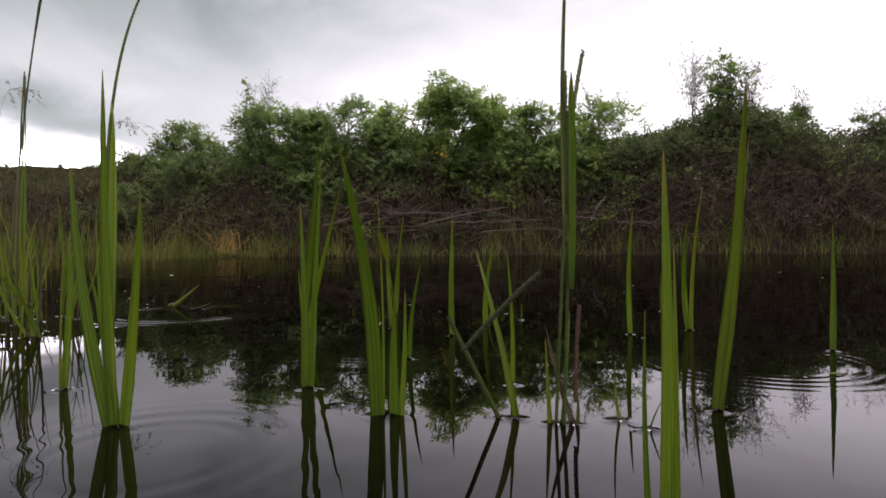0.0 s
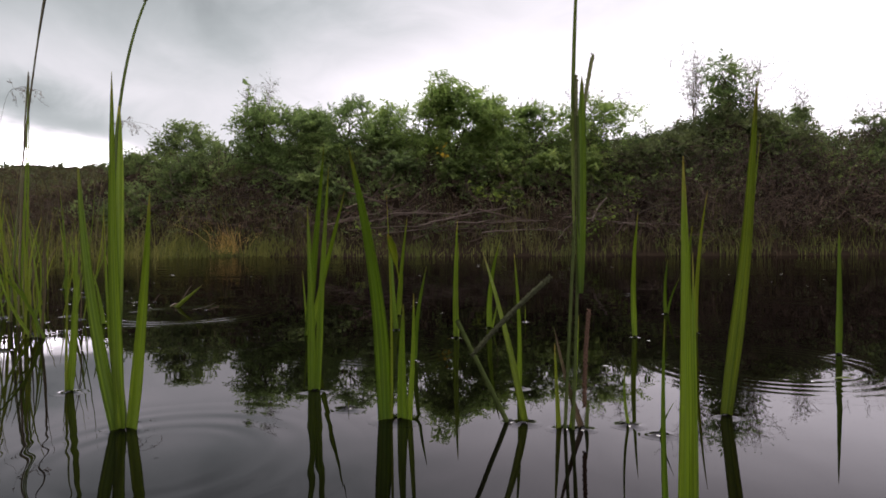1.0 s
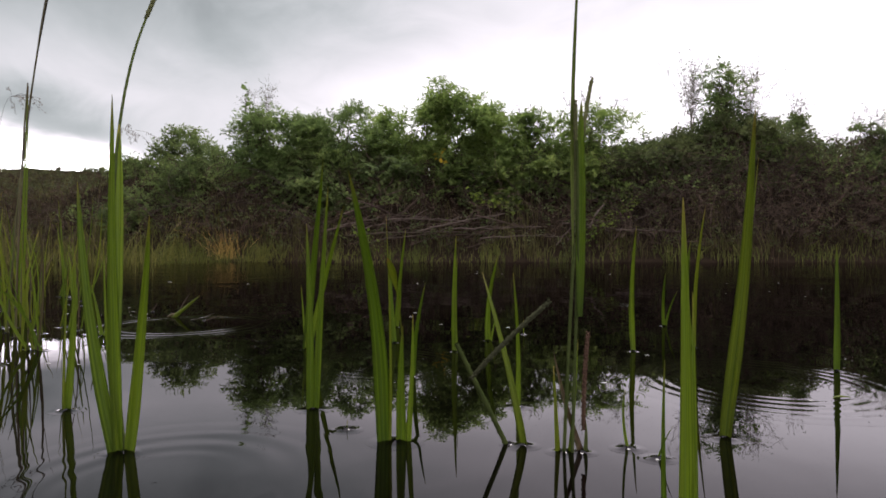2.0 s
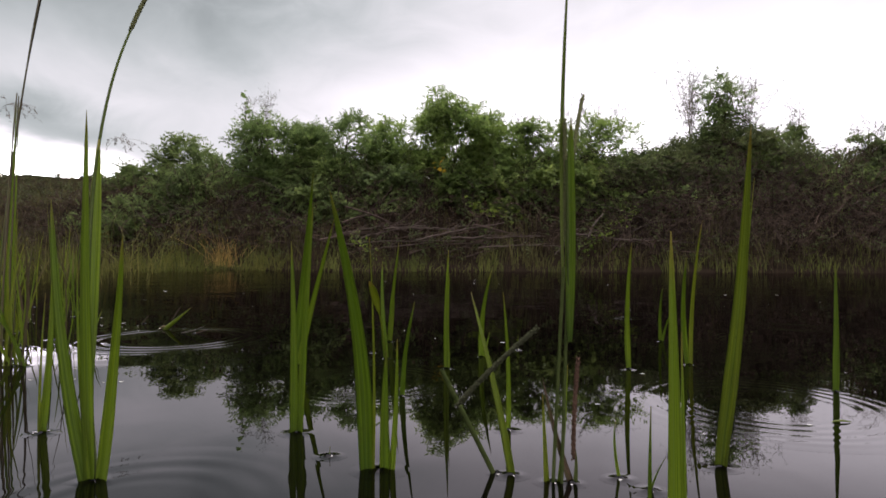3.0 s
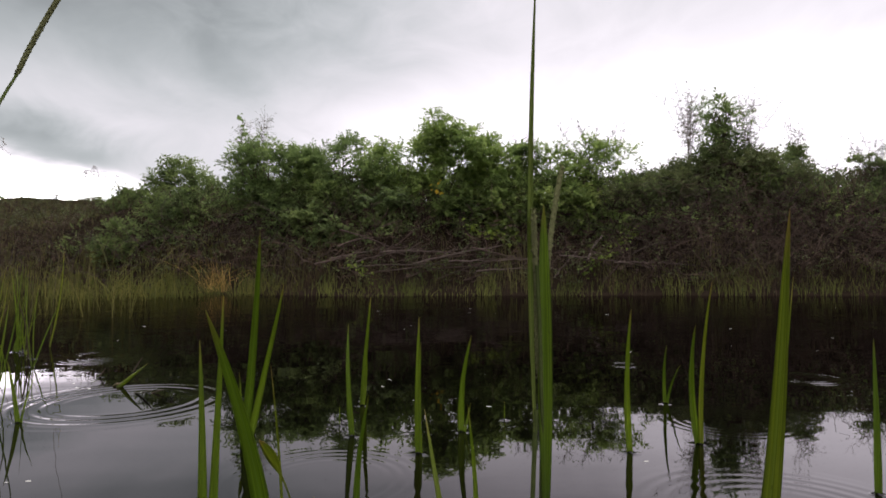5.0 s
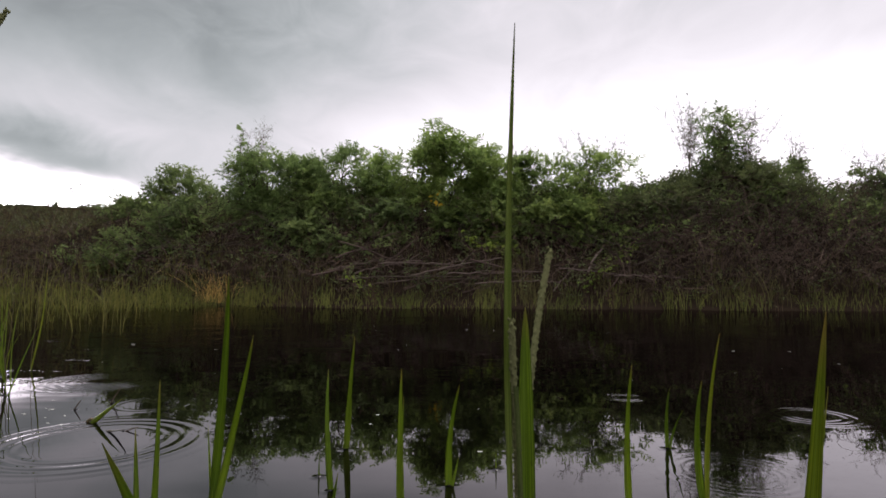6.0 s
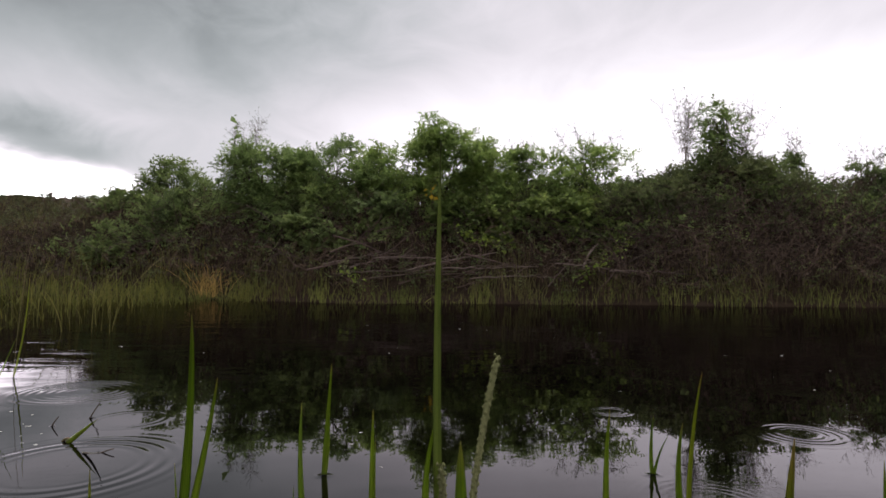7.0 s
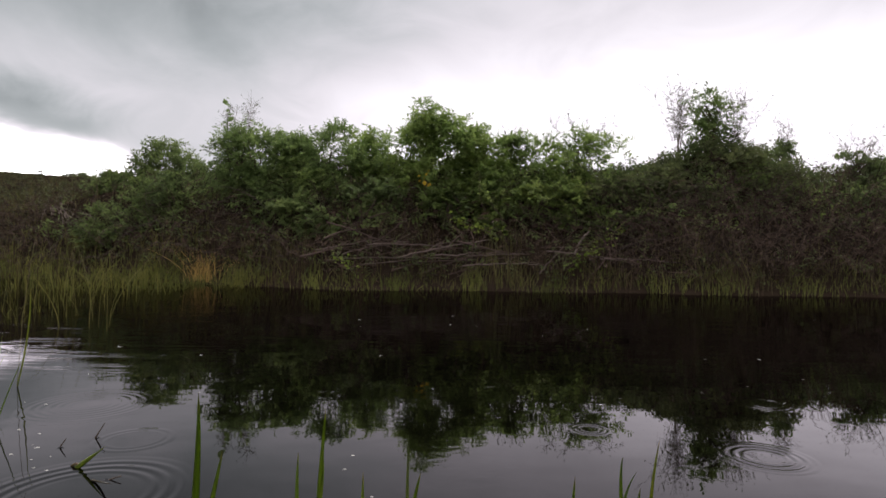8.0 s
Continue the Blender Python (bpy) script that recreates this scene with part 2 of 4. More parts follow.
BLADE_BROWN = blade_material("withered_reed_blade", (0.08, 0.052, 0.034), (0.14, 0.088, 0.06), (0.12, 0.07, 0.048), through_light=0.2)
FLAG = blade_material("thick_reed_blade", (0.17, 0.21, 0.05), (0.17, 0.22, 0.045), (0.11, 0.13, 0.05), through_light=0.42)
STEM = rough_material("reed_stem", (0.028, 0.04, 0.013), (0.085, 0.105, 0.034), 70.0, rough=0.55, bump=0.2, depth=0.001)
PURPLE_STEM = blade_material("purplish_grass_stem", (0.11, 0.09, 0.035), (0.13, 0.085, 0.06), (0.16, 0.11, 0.08), through_light=0.1)
OLD_SPIKE = rough_material("old_seed_spike", (0.022, 0.024, 0.014), (0.085, 0.088, 0.05), 420.0, bump=0.6, depth=0.001)
SPIKE = rough_material("seed_spike", (0.05, 0.055, 0.024), (0.18, 0.185, 0.085), 420.0, bump=0.6, depth=0.001)
BROWN_SPIKE = rough_material("withered_spike", (0.03, 0.018, 0.013), (0.13, 0.08, 0.056), 420.0, bump=0.6, depth=0.001)
GLINT_FLECKS = rough_material("glint_pale_flecks", (0.35, 0.34, 0.30), (0.7, 0.69, 0.64), 80.0, rough=0.25)

# ---- mesh building ----
RNG = np.random.default_rng(7)


def make_mesh(name, verts, faces, material, smooth=False, uv=None):
    """A mesh from arrays; faces all have the same number of corners."""
    verts, faces = np.asarray(verts, dtype=np.float32), np.asarray(faces, dtype=np.int32)
    me = bpy.data.meshes.new(name)
    me.vertices.add(len(verts))
    me.vertices.foreach_set("co", verts.ravel())
    me.loops.add(faces.size)
    me.loops.foreach_set("vertex_index", faces.ravel())
    me.polygons.add(len(faces))
    me.polygons.foreach_set("loop_start", np.arange(0, faces.size, faces.shape[1], dtype=np.int32))
    me.polygons.foreach_set("use_smooth", np.full(len(faces), smooth))
    me.update(calc_edges=True)
    if uv is not None:
        layer = me.uv_layers.new(name="UVMap")
        layer.data.foreach_set("uv", np.asarray(uv, dtype=np.float32)[faces.ravel()].ravel())
    me.materials.append(material)
    return me


def part(name, me, parent, label="", at=None):
    ob = new(name, me)
    ob.parent = parent
    if at is not None:
        ob.matrix_basis = at
    return tagged(ob, label) if label else ob


def empty(name, x, y, z, label, category, group=""):
    ob = new(name)
    ob.empty_display_size = 0.05
    ob.location = set_back([(x, y, z)])[0]
    ob.scale = (reach(x, y),) * 3
    return tagged(ob, label, category, group)


def unit(v):
    v = np.asarray(v, dtype=float)
    return v / np.maximum(np.linalg.norm(v, axis=-1, keepdims=True), 1e-9)


def tubes(paths, radii, sides=4):
    """Round stems along paths (N, S, 3) with radii (N, S): vertices, faces, uv."""
    paths, radii = np.asarray(paths, float), np.asarray(radii, float)
    N, S, _ = paths.shape
    tan = unit(np.gradient(paths, axis=1))
    ref = np.where(np.abs(tan[:, :1, 2:3]) > 0.8, np.array([1.0, 0, 0]), np.array([0, 0, 1.0]))
    a = unit(np.cross(tan, np.broadcast_to(ref, tan.shape)))
    b = np.cross(tan, a)
    ang = np.arange(sides) * 2 * np.pi / sides
    ring = a[:, :, None] * np.cos(ang)[:, None] + b[:, :, None] * np.sin(ang)[:, None]
    v = paths[:, :, None] + ring * radii[:, :, None, None]
    idx = np.arange(N * S * sides).reshape(N, S, sides)
    nxt = np.roll(idx, -1, axis=2)
    f = np.stack([idx[:, :-1], nxt[:, :-1], nxt[:, 1:], idx[:, 1:]], -1).reshape(-1, 4)
    uv = np.stack(np.broadcast_arrays((np.arange(sides) / sides)[None, None, :], np.linspace(0, 1, S)[None, :, None], np.zeros((N, 1, 1)))[:2], -1)
    return v.reshape(-1, 3), f, np.broadcast_to(uv, (N, S, sides, 2)).reshape(-1, 2)


def ribbons(paths, widths, side, fold=0.18, thick=0.0):
    """Folded leaf blades along paths (N, S, 3). With a thickness they are closed solids."""
    paths, widths = np.asarray(paths, float), np.asarray(widths, float)
    N, S, _ = paths.shape
    tan = unit(np.gradient(paths, axis=1))
    side = unit(np.broadcast_to(np.asarray(side, float).reshape(-1, 1, 3), paths.shape))
    nor = unit(np.cross(side, tan))
    side = np.cross(tan, nor)
    if thick:
        across = np.array([-0.5, -0.25, 0.0, 0.25, 0.5, 0.25, 0.0, -0.25])
        lift = np.array([0.0, -0.6, -1.0, -0.6, 0.0, -0.6, -1.0, -0.6]) * fold
        shell = np.array([0, 0, 0, 0, 0, -1, -1, -1.0]) * thick
    else:
        across, lift, shell = np.array([-0.5, 0.0, 0.5]), np.array([0.0, -1.0, 0.0]) * fold, np.zeros(3)
    K = len(across)
    w = widths[:, :, None, None]
    v = paths[:, :, None] + side[:, :, None] * across[:, None] * w + nor[:, :, None] * (lift[:, None] * w + shell[:, None] * np.minimum(1, w / 0.004))
    idx = np.arange(N * S * K).reshape(N, S, K)
    nxt = np.roll(idx, -1, axis=2)
    last = K if thick else K - 1
    f = np.stack([idx[:, :-1], nxt[:, :-1], nxt[:, 1:], idx[:, 1:]], -1)[:, :, :last].reshape(-1, 4)
    uv = np.stack(np.broadcast_arrays((across + 0.5)[None, None, :], np.linspace(0, 1, S)[None, :, None], np.zeros((N, 1, 1)))[:2], -1)
    return v.reshape(-1, 3), f, np.broadcast_to(uv, (N, S, K, 2)).reshape(-1, 2)


def leaves(pos, axis, up, length, slim=0.5):
    """Small folded leaves: vertices and triangles."""
    N = len(pos)
    y = unit(axis)
    x = unit(np.cross(y, up))
    z = np.cross(x, y)
    t = np.array([(0, 0, 0), (-0.5, 0.42, 0.10), (0, 1.0, -0.12), (0.5, 0.42, 0.10), (0, 0.45, 0.0)])
    sx = (length * slim)[:, None, None]
    L = length[:, None, None]
    v = pos[:, None] + x[:, None] * t[:, 0:1] * sx + y[:, None] * t[:, 1:2] * L + z[:, None] * t[:, 2:3] * L
    tri = np.array([(0, 3, 4), (4, 3, 2), (0, 4, 1), (4, 2, 1)])
    f = (np.arange(N) * 5)[:, None, None] + tri
    return v.reshape(-1, 3), f.reshape(-1, 3)


def sprays(tips, ways, lengths, per=9, leaf=0.075, slim=0.5, droop=0.25, rng=RNG):
    """Leafy twigs: leaves alternate along each twig. Gives leaf arrays and twig paths."""
    N = len(tips)
    d = unit(ways)
    s = unit(np.cross(d, rng.normal(size=(N, 3)) * 0.5 + np.array([0, 0, 1.0])))
    k = np.linspace(0.12, 1.0, per)
    base = tips[:, None] + d[:, None] * (lengths[:, None] * k)[..., None]
    base[..., 2] -= droop * lengths[:, None] * k ** 2
    sign = np.where(np.arange(per) % 2, 1.0, -1.0)
    sign[-1] = 0
    ax = d[:, None] * 0.55 + s[:, None] * sign[:, None] * 0.9 + rng.normal(size=(N, per, 3)) * 0.28
    ax[..., 2] -= 0.22
    upv = np.array([0, 0, 1.0]) + rng.normal(size=(N, per, 3)) * 0.45 + np.array([0, -0.25, 0])
    ln = leaf * rng.uniform(0.6, 1.25, (N, per)) * (1.05 - 0.3 * np.abs(k - 0.5))
    lv, lf = leaves(base.reshape(-1, 3), ax.reshape(-1, 3), upv.reshape(-1, 3), ln.ravel(), slim)
    kk = np.array([0, 0.5, 1.0])
    path = tips[:, None] + d[:, None] * (lengths[:, None] * kk)[..., None]
    path[..., 2] -= droop * lengths[:, None] * kk ** 2
    return lv, lf, path


# ---- ground and water ----


def reach(x, y):
    """How far the bank is set back from the plan's first line: a fifth all along, more where the shore turns away."""
    if y <= 4.5:
        return 1.0
    away = max((x - 0.05) / (y - 0.1), -0.55)
    full = 1.2 + 0.09 * math.log1p(math.exp(-8 * (away + 0.2)))
    k = min(1.0, (y - 4.5) / 2.5)
    return 1 + (full - 1) * k * k * (3 - 2 * k)


def set_back(points):
    """Plan points moved out to where the bank lies."""
    p = np.array(points, dtype=float)
    for q in p:
        if q[1] > 4.5:
            k = reach(q[0], q[1])
            q[:] = 0.05 + k * (q[0] - 0.05), 0.1 + k * (q[1] - 0.1), k * q[2]
    return p


def bank_line(x):
    return 7.25 + 0.10 * math.sin(x * 1.1) + 0.07 * math.sin(x * 2.7 + 1)


def ground_height(x, y):
    """Pond bed, the far bank with its mound, land rising gently behind; a low shore behind the camera."""
    lump = 0.10 * noise.noise((x * 0.9, y * 0.9, 0.0)) + 0.05 * noise.noise((x * 2.6, y * 2.6, 4.0))
    d = y - bank_line(x)
    low = 0.5 * (1 - math.tanh((x + 5.3) * 1.4))
    crest = 1.30 - 0.45 * low + 0.06 * math.sin(x * 0.9 + 0.6) + 0.15 * (1 + math.tanh((x - 2.6) * 0.9))
    if d < 0:
        z = max(-0.7, d * 0.35)
    elif d < 2.0:
        s = d / 2.0
        z = crest * (0.25 * s + 0.75 * s * s * (3 - 2 * s))
    else:
        rise = min(1.0, max(0.0, (y - 9.4) / 8.6))
        z = crest + (1.1 + 0.60 * low) * rise
    if d > -1.5:
        z += lump * min(1.0, max(0.0, d + 0.3))
    z += 0.58 * math.exp(-((x - 4.45) / 0.85) ** 2 - ((y - 9.5) / 0.75) ** 2)
    if y < -4:
        z = max(z, min(1.2, (-4.6 - y) * 0.3))
    return z


def spaced(inner, outer_lo, outer_hi):
    return np.concatenate([outer_lo, inner, outer_hi])


def build_ground():
    xs = spaced(np.arange(-20, 16.01, 0.22), np.array([-2500, -900, -300, -120, -60, -35, -25.0]), np.array([22.0, 35, 60, 120, 300, 900, 2500]))
    ys = spaced(np.arange(5.6, 13.01, 0.2), np.array([-2500, -600, -150, -40, -20, -10, -7, -5, -4, -2, 0, 2, 4.0]), np.array([13.6, 14.2, 14.8, 15.4, 16, 16.6, 17.2, 17.8, 18.4, 20, 24, 40, 80, 200, 700, 2500]))
    v = [(x, y, ground_height(x, y)) for y in ys for x in xs]
    n = len(xs)
    f = [(j * n + i, j * n + i + 1, (j + 1) * n + i + 1, (j + 1) * n + i) for j in range(len(ys) - 1) for i in range(n - 1)]
    tagged(new("ground", make_mesh("ground", set_back(v), f, SOIL, True)), "dark earth bank rising from the pond, bed below", "ground", kind="structure")


def build_water():
    xs = [-2500, -200, -30, -8, -3, 0, 3, 8, 30, 200, 2500]
    ys = [-8.0, -3, 0, 1, 2, 4, 6, 8, 12.5]
    v = [(x, y, 0.0) for y in ys for x in xs]
    n = len(xs)
    f = [(j * n + i, j * n + i + 1, (j + 1) * n + i + 1, (j + 1) * n + i) for j in range(len(ys) - 1) for i in range(n - 1)]
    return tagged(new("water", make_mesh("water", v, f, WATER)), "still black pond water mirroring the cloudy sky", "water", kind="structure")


build_ground()
water = build_water()


def ripple_ring(x, y, radius, wave=0.018, height=0.0009, start=0.25):
    """Rings spreading from a raindrop, as relief on the water."""
    rings, around = 96, 96
    r = np.linspace(0.002, radius, rings)
    s = r / radius
    env = np.clip((s - start) / 0.22, 0, 1) * np.clip((1 - s) / 0.3, 0, 1)
    env = env * env * (3 - 2 * env)
    z = height * np.sin(2 * np.pi * (radius - r) / wave) * env + (height + 0.0001) * np.clip((1 - s) / 0.15, 0, 1)
    ang = np.arange(around) * 2 * np.pi / around
    v = np.stack([r[:, None] * np.cos(ang), r[:, None] * np.sin(ang), np.broadcast_to(z[:, None], (rings, around))], -1)
    idx = np.arange(rings * around).reshape(rings, around)
    nx = np.roll(idx, -1, 1)
    f = np.stack([idx[:-1], idx[1:], nx[1:], nx[:-1]], -1).reshape(-1, 4)
    part("ripple_ring", make_mesh("ripple_ring", v.reshape(-1, 3), f, WATER, True), water, at=pose(x, y, 0.00005))


for row in ((-0.26, 0.50, 0.18, 0.036, 0.00009, 0.3), (-0.70, 1.55, 0.27, 0.036, 0.00034, 0.42), (-0.78, 1.96, 0.12, 0.036, 0.00016, 0.55), (0.47, 0.88, 0.22, 0.024, 0.00007, 0.35), (-1.15, 2.35, 0.26, 0.03, 0.00011, 0.1),
            (0.64, 2.1, 0.07, 0.022, 0.0003, 0.3), (1.42, 2.45, 0.12, 0.03, 0.00014, 0.3), (1.08, 1.85, 0.14, 0.026, 0.00022, 0.25), (-0.79, 2.83, 0.09, 0.026, 0.00022, 0.4), (0.36, 2.75, 0.08, 0.024, 0.00022, 0.4), (1.1, 3.1, 0.06, 0.02, 0.00012, 0.3),
            (-0.55, 3.4, 0.08, 0.02, 0.0001, 0.3), (0.62, 1.36, 0.16, 0.02, 0.00005, 0.3), (-0.12, 1.02, 0.17, 0.02, 0.00005, 0.4)):
    ripple_ring(*row)


def meniscus_mesh():
    """The little skirt of water drawn up round a stem."""
    r = np.array([0.25, 0.4, 0.6, 0.85, 1.2, 1.7, 2.2])
    z = np.array([1.0, 0.62, 0.36, 0.18, 0.07, 0.02, 0.0])
    ang = np.arange(20) * 2 * np.pi / 20
    v = np.stack([r[:, None] * np.cos(ang), r[:, None] * np.sin(ang), np.broadcast_to(z[:, None], (7, 20))], -1).reshape(-1, 3)
    idx = np.arange(140).reshape(7, 20)
    nx = np.roll(idx, -1, 1)
    f = np.stack([idx[:-1], idx[1:], nx[1:], nx[:-1]], -1).reshape(-1, 4)
    return make_mesh("meniscus", v, f, WATER, True)


MENISCUS = meniscus_mesh()


def meniscus(x, y, size, lift=0.0032):
    part("meniscus", MENISCUS, water, at=Matrix.Translation((x, y, 0.00012)) @ Matrix.Diagonal((size * 1.25, size, lift, 1)))


# ---- near reeds ----


def reed_profile(s):
    return np.clip(0.42 + 1.5 * s, 0, 1) * np.clip(1 - s, 0, 1) ** 0.62 * 1.08


def blade_mesh(name, off, dx, height, width, bow, material, dy=0.0, turn=0.0, steps=22, bend=0.0):
    """One reed blade rooted under the water, tapering to a point."""
    s = np.linspace(0, 1, steps)
    root = 0.07
    zz = -root + (height + root) * s
    q = np.clip(zz / height, -0.4, 1)
    px = off + dx * np.clip(q, -0.3, 1) + bow * np.sin(np.pi * np.clip(q, 0, 1)) + bend * np.clip(q - 0.55, 0, 1) ** 2
    py = dy * np.clip(q, -0.3, 1) ** 2
    path = np.stack([px, py * np.ones(steps), zz], -1)[None]
    w = np.maximum(1.12 * width * reed_profile(s), 0.0004)[None]
    side = np.array([math.cos(turn), math.sin(turn), 0.0])
    v, f, uv = ribbons(path, w, side, fold=0.26, thick=0.0006)
    return make_mesh(name, v, f, material, True, uv)


def tuft(x, y, blades, label, lift=True):
    """A shoot of reed leaves: each leaf is a part. A leaf: root offset, lean across, lean away, height, width, bow."""
    root = empty("reed_tuft", x, y, 0.0, label, "reed", "reeds in the water")
    for off, dx, dy, h, w, bow, *mat in blades:
        m = mat[0] if mat else BLADE
        part("blade", blade_mesh("blade", off, dx, h, w, bow, m, dy=dy, turn=random.uniform(-0.5, 0.5)), root)
    if lift:
        meniscus(x, y, 0.0058 + 0.0014 * len(blades))
    return root


def spike_mesh(path, radius, material=SPIKE):
    """A seed spike: a thick rachis beaded with overlapping grains."""
    path = np.asarray(path, float)
    S = len(path)
    core_v, core_f, _ = tubes(path[None], np.full((1, S), radius * 0.75) * np.concatenate([[0.5], np.ones(S - 2), [0.4]]), 6)
    rng = np.random.default_rng(3)
    seg = np.linspace(0, S - 1.001, 90)
    i = seg.astype(int)
    pos = path[i] + (path[np.minimum(i + 1, S - 1)] - path[i]) * (seg - i)[:, None]
    way = unit(path[-1] - path[0])
    a = unit(np.cross(way, (0, 1.0, 0.2)))
    b = np.cross(way, a)
    vs, base = [core_v], len(core_v)
    oct_v = np.array([(1, 0, 0), (0, 1, 0), (-1, 0, 0), (0, -1, 0), (0, 0, 1.6), (0, 0, -1.6)]) * radius * 0.42
    oct_f = np.array([(0, 1, 4, 4), (1, 2, 4, 4), (2, 3, 4, 4), (3, 0, 4, 4), (1, 0, 5, 5), (2, 1, 5, 5), (3, 2, 5, 5), (0, 3, 5, 5)])
    rot = np.stack([a, b, np.broadcast_to(way, a.shape)], 1)
    tri = []
    for k, p in enumerate(pos):
        turn = k * 2.4
        off = (a * math.cos(turn) + b * math.sin(turn)) * radius * 0.62
        vs.append(p + off + oct_v @ rot * rng.uniform(0.8, 1.2))
        tri.append(oct_f[:, :3] + base)
        base += 6
    quads = np.concatenate([core_f[:, [0, 1, 2]], core_f[:, [0, 2, 3]]])
    return make_mesh("seed_spike", np.concatenate(vs), np.concatenate([quads, *tri]), material, True)


def stem_mesh(name, path, r0, r1, material, sides=7):
    path = np.asarray(path, float)
    v, f, uv = tubes(path[None], np.linspace(r0, r1, len(path))[None], sides)
    return make_mesh(name, v, f, material, True, uv)


def curve_points(a, b, c, steps=16):
    s = np.linspace(0, 1, steps)[:, None]
    return (1 - s) ** 2 * np.array(a) + 2 * s * (1 - s) * np.array(b) + s ** 2 * np.array(c)


def build_reeds():
    tall = tuft(-0.329, 0.575, [(-0.008, -0.042, 0.01, 0.268, 0.0137, -0.0044), (-0.004, 0.010, -0.027, 0.346, 0.0130, -0.0066),
                                (0.007, 0.043, -0.045, 0.231, 0.0145, -0.004), (-0.004, -0.014, 0.0, 0.211, 0.0055, -0.0033)],
                "tall bright green reed clump with a seeding stem in dark water")
    path = curve_points((0.006, 0.004, -0.05), (-0.072, 0.06, 0.30), (-0.087, 0.218, 0.514), 24)
    stalk = part("stem", stem_mesh("stem", path, 0.0022, 0.0015, STEM), tall, "thin grey-green flowering stem")
    wrap = np.linspace(0, 1, 16)
    spath = curve_points(path[4] + np.array([0.001, -0.004, 0]), path[10] + np.array([0.006, -0.004, 0]), path[15] + np.array([0.001, -0.003, 0]), 16)[None]
    v, f, uv = ribbons(spath, (0.0130 * np.sin(np.pi * np.clip(wrap * 0.93 + 0.06, 0, 1)) ** 0.7 + 0.0004)[None], (1, 0.25, 0), 0.3, 0.0008)
    part("sheath_leaf", make_mesh("sheath_leaf", v, f, BLADE, True, uv), stalk, "folded green sheath leaf round the stem")
    part("seed_spike", spike_mesh(curve_points((-0.087, 0.218, 0.514), (-0.072, 0.222, 0.56), (-0.036, 0.226, 0.625)), 0.0036), stalk, "olive seed spike")
    tuft(-0.480, 0.725, [(0.0, 0.01, 0.0, 0.199, 0.0116, 0.0027), (-0.0041, -0.001, 0.01, 0.168, 0.0048, 0.0, BLADE_WARM)], "upright green reed blade with a thin second leaf in water")
    tuft(-0.803, 1.348, [(0.0, -0.025, 0.0, 0.125, 0.0105, 0.002), (0.006, 0.012, 0.02, 0.09, 0.007, 0.0)], "short green reed blades at the edge of the marsh grass")
    tuft(-0.175, 0.729, [(-0.0041, -0.003, -0.005, 0.232, 0.0120, 0.0014), (0.003, 0.022, -0.032, 0.276, 0.0098, -0.0027)], "pair of narrow upright green reed blades in dark water")
    tuft(-0.285, 1.168, [(-0.004, 0.059, -0.113, 0.365, 0.0165, -0.0059), (0.002, 0.090, -0.113, 0.280, 0.0135, -0.0069), (-0.0029, -0.01, 0.0, 0.13, 0.0069, 0.0)],
         "tall forked green reed shoot standing in open water")
    broad = tuft(-0.062, 0.607, [(-0.0127, -0.024, -0.076, 0.272, 0.0185, 0.0058), (0.006, 0.002, -0.012, 0.122, 0.0127, -0.0017), (0.0125, 0.006, -0.014, 0.134, 0.0075, 0.0012),
                                 (-0.006, 0.0, -0.04, 0.232, 0.0035, 0.0012, BLADE_WARM)], "broad-leaved green reed clump leaning out over dark water")
    bent = np.linspace(0, 1, 18)
    bpath = curve_points((0.007, -0.012, 0.112), (0.007, -0.05, 0.165), (-0.001, -0.078, 0.192), 18)[None]
    v, f, uv = ribbons(bpath, (0.0012 + 0.0058 * np.sin(np.pi * np.clip((bent - 0.55) / 0.45, 0, 1)) ** 0.8)[None], (1, 0.3, 0.2), 0.3, 0.0007)
    part("bent_leaf", make_mesh("bent_leaf", v, f, BLADE_WARM, True, uv), broad, "withered stalk with a folded yellow-green leaf tip")
    tuft(-0.061, 0.915, [(0.0, 0.021, -0.041, 0.150, 0.0104, -0.0043)], "short green reed blade leaning in open water")
    tuft(-0.135, 1.501, [(0.0, 0.031, -0.097, 0.248, 0.0125, -0.0042), (0.0028, 0.010, -0.03, 0.165, 0.0084, 0.0028)], "slim green reed shoot with two blades in open water")
    tuft(-0.118, 1.250, [(0.0, -0.011, 0.02, 0.204, 0.0135, -0.0032)], "single pointed green reed blade in open water")
    tuft(0.008, 1.142, [(0.0, 0.003, -0.036, 0.228, 0.0121, -0.0022), (0.0043, 0.001, -0.02, 0.185, 0.0066, -0.0022)], "straight narrow green reed shoot in open water")
    tuft(0.083, 1.276, [(0.0, 0.017, -0.06, 0.187, 0.0148, -0.0063), (0.0062, 0.012, 0.0, 0.055, 0.0074, 0.0)], "green reed blade leaning with a short sprout beside it")
    tuft(0.068, 0.595, [(0.0011, -0.036, 0.099, 0.174, 0.0092, 0.0017, BLADE_WARM)], "orange-tipped yellowing reed blade in dark water")
    tuft(0.082, 0.743, [(0.0, -0.009, -0.024, 0.172, 0.0072, 0.0034)], "thin straight green reed blade in dark water")
    tuft(0.358, 1.145, [(0.0, -0.021, -0.084, 0.241, 0.0132, 0.0011)], "single straight green reed blade in open water")
    tuft(0.172, 0.587, [(0.0, -0.019, -0.053, 0.071, 0.0051, 0.0011)], "very short young green reed blade in water")
    tuft(0.192, 0.558, [(0.0, 0.010, -0.01, 0.034, 0.0050, 0.0)], "tiny slanting green reed sprout in water")
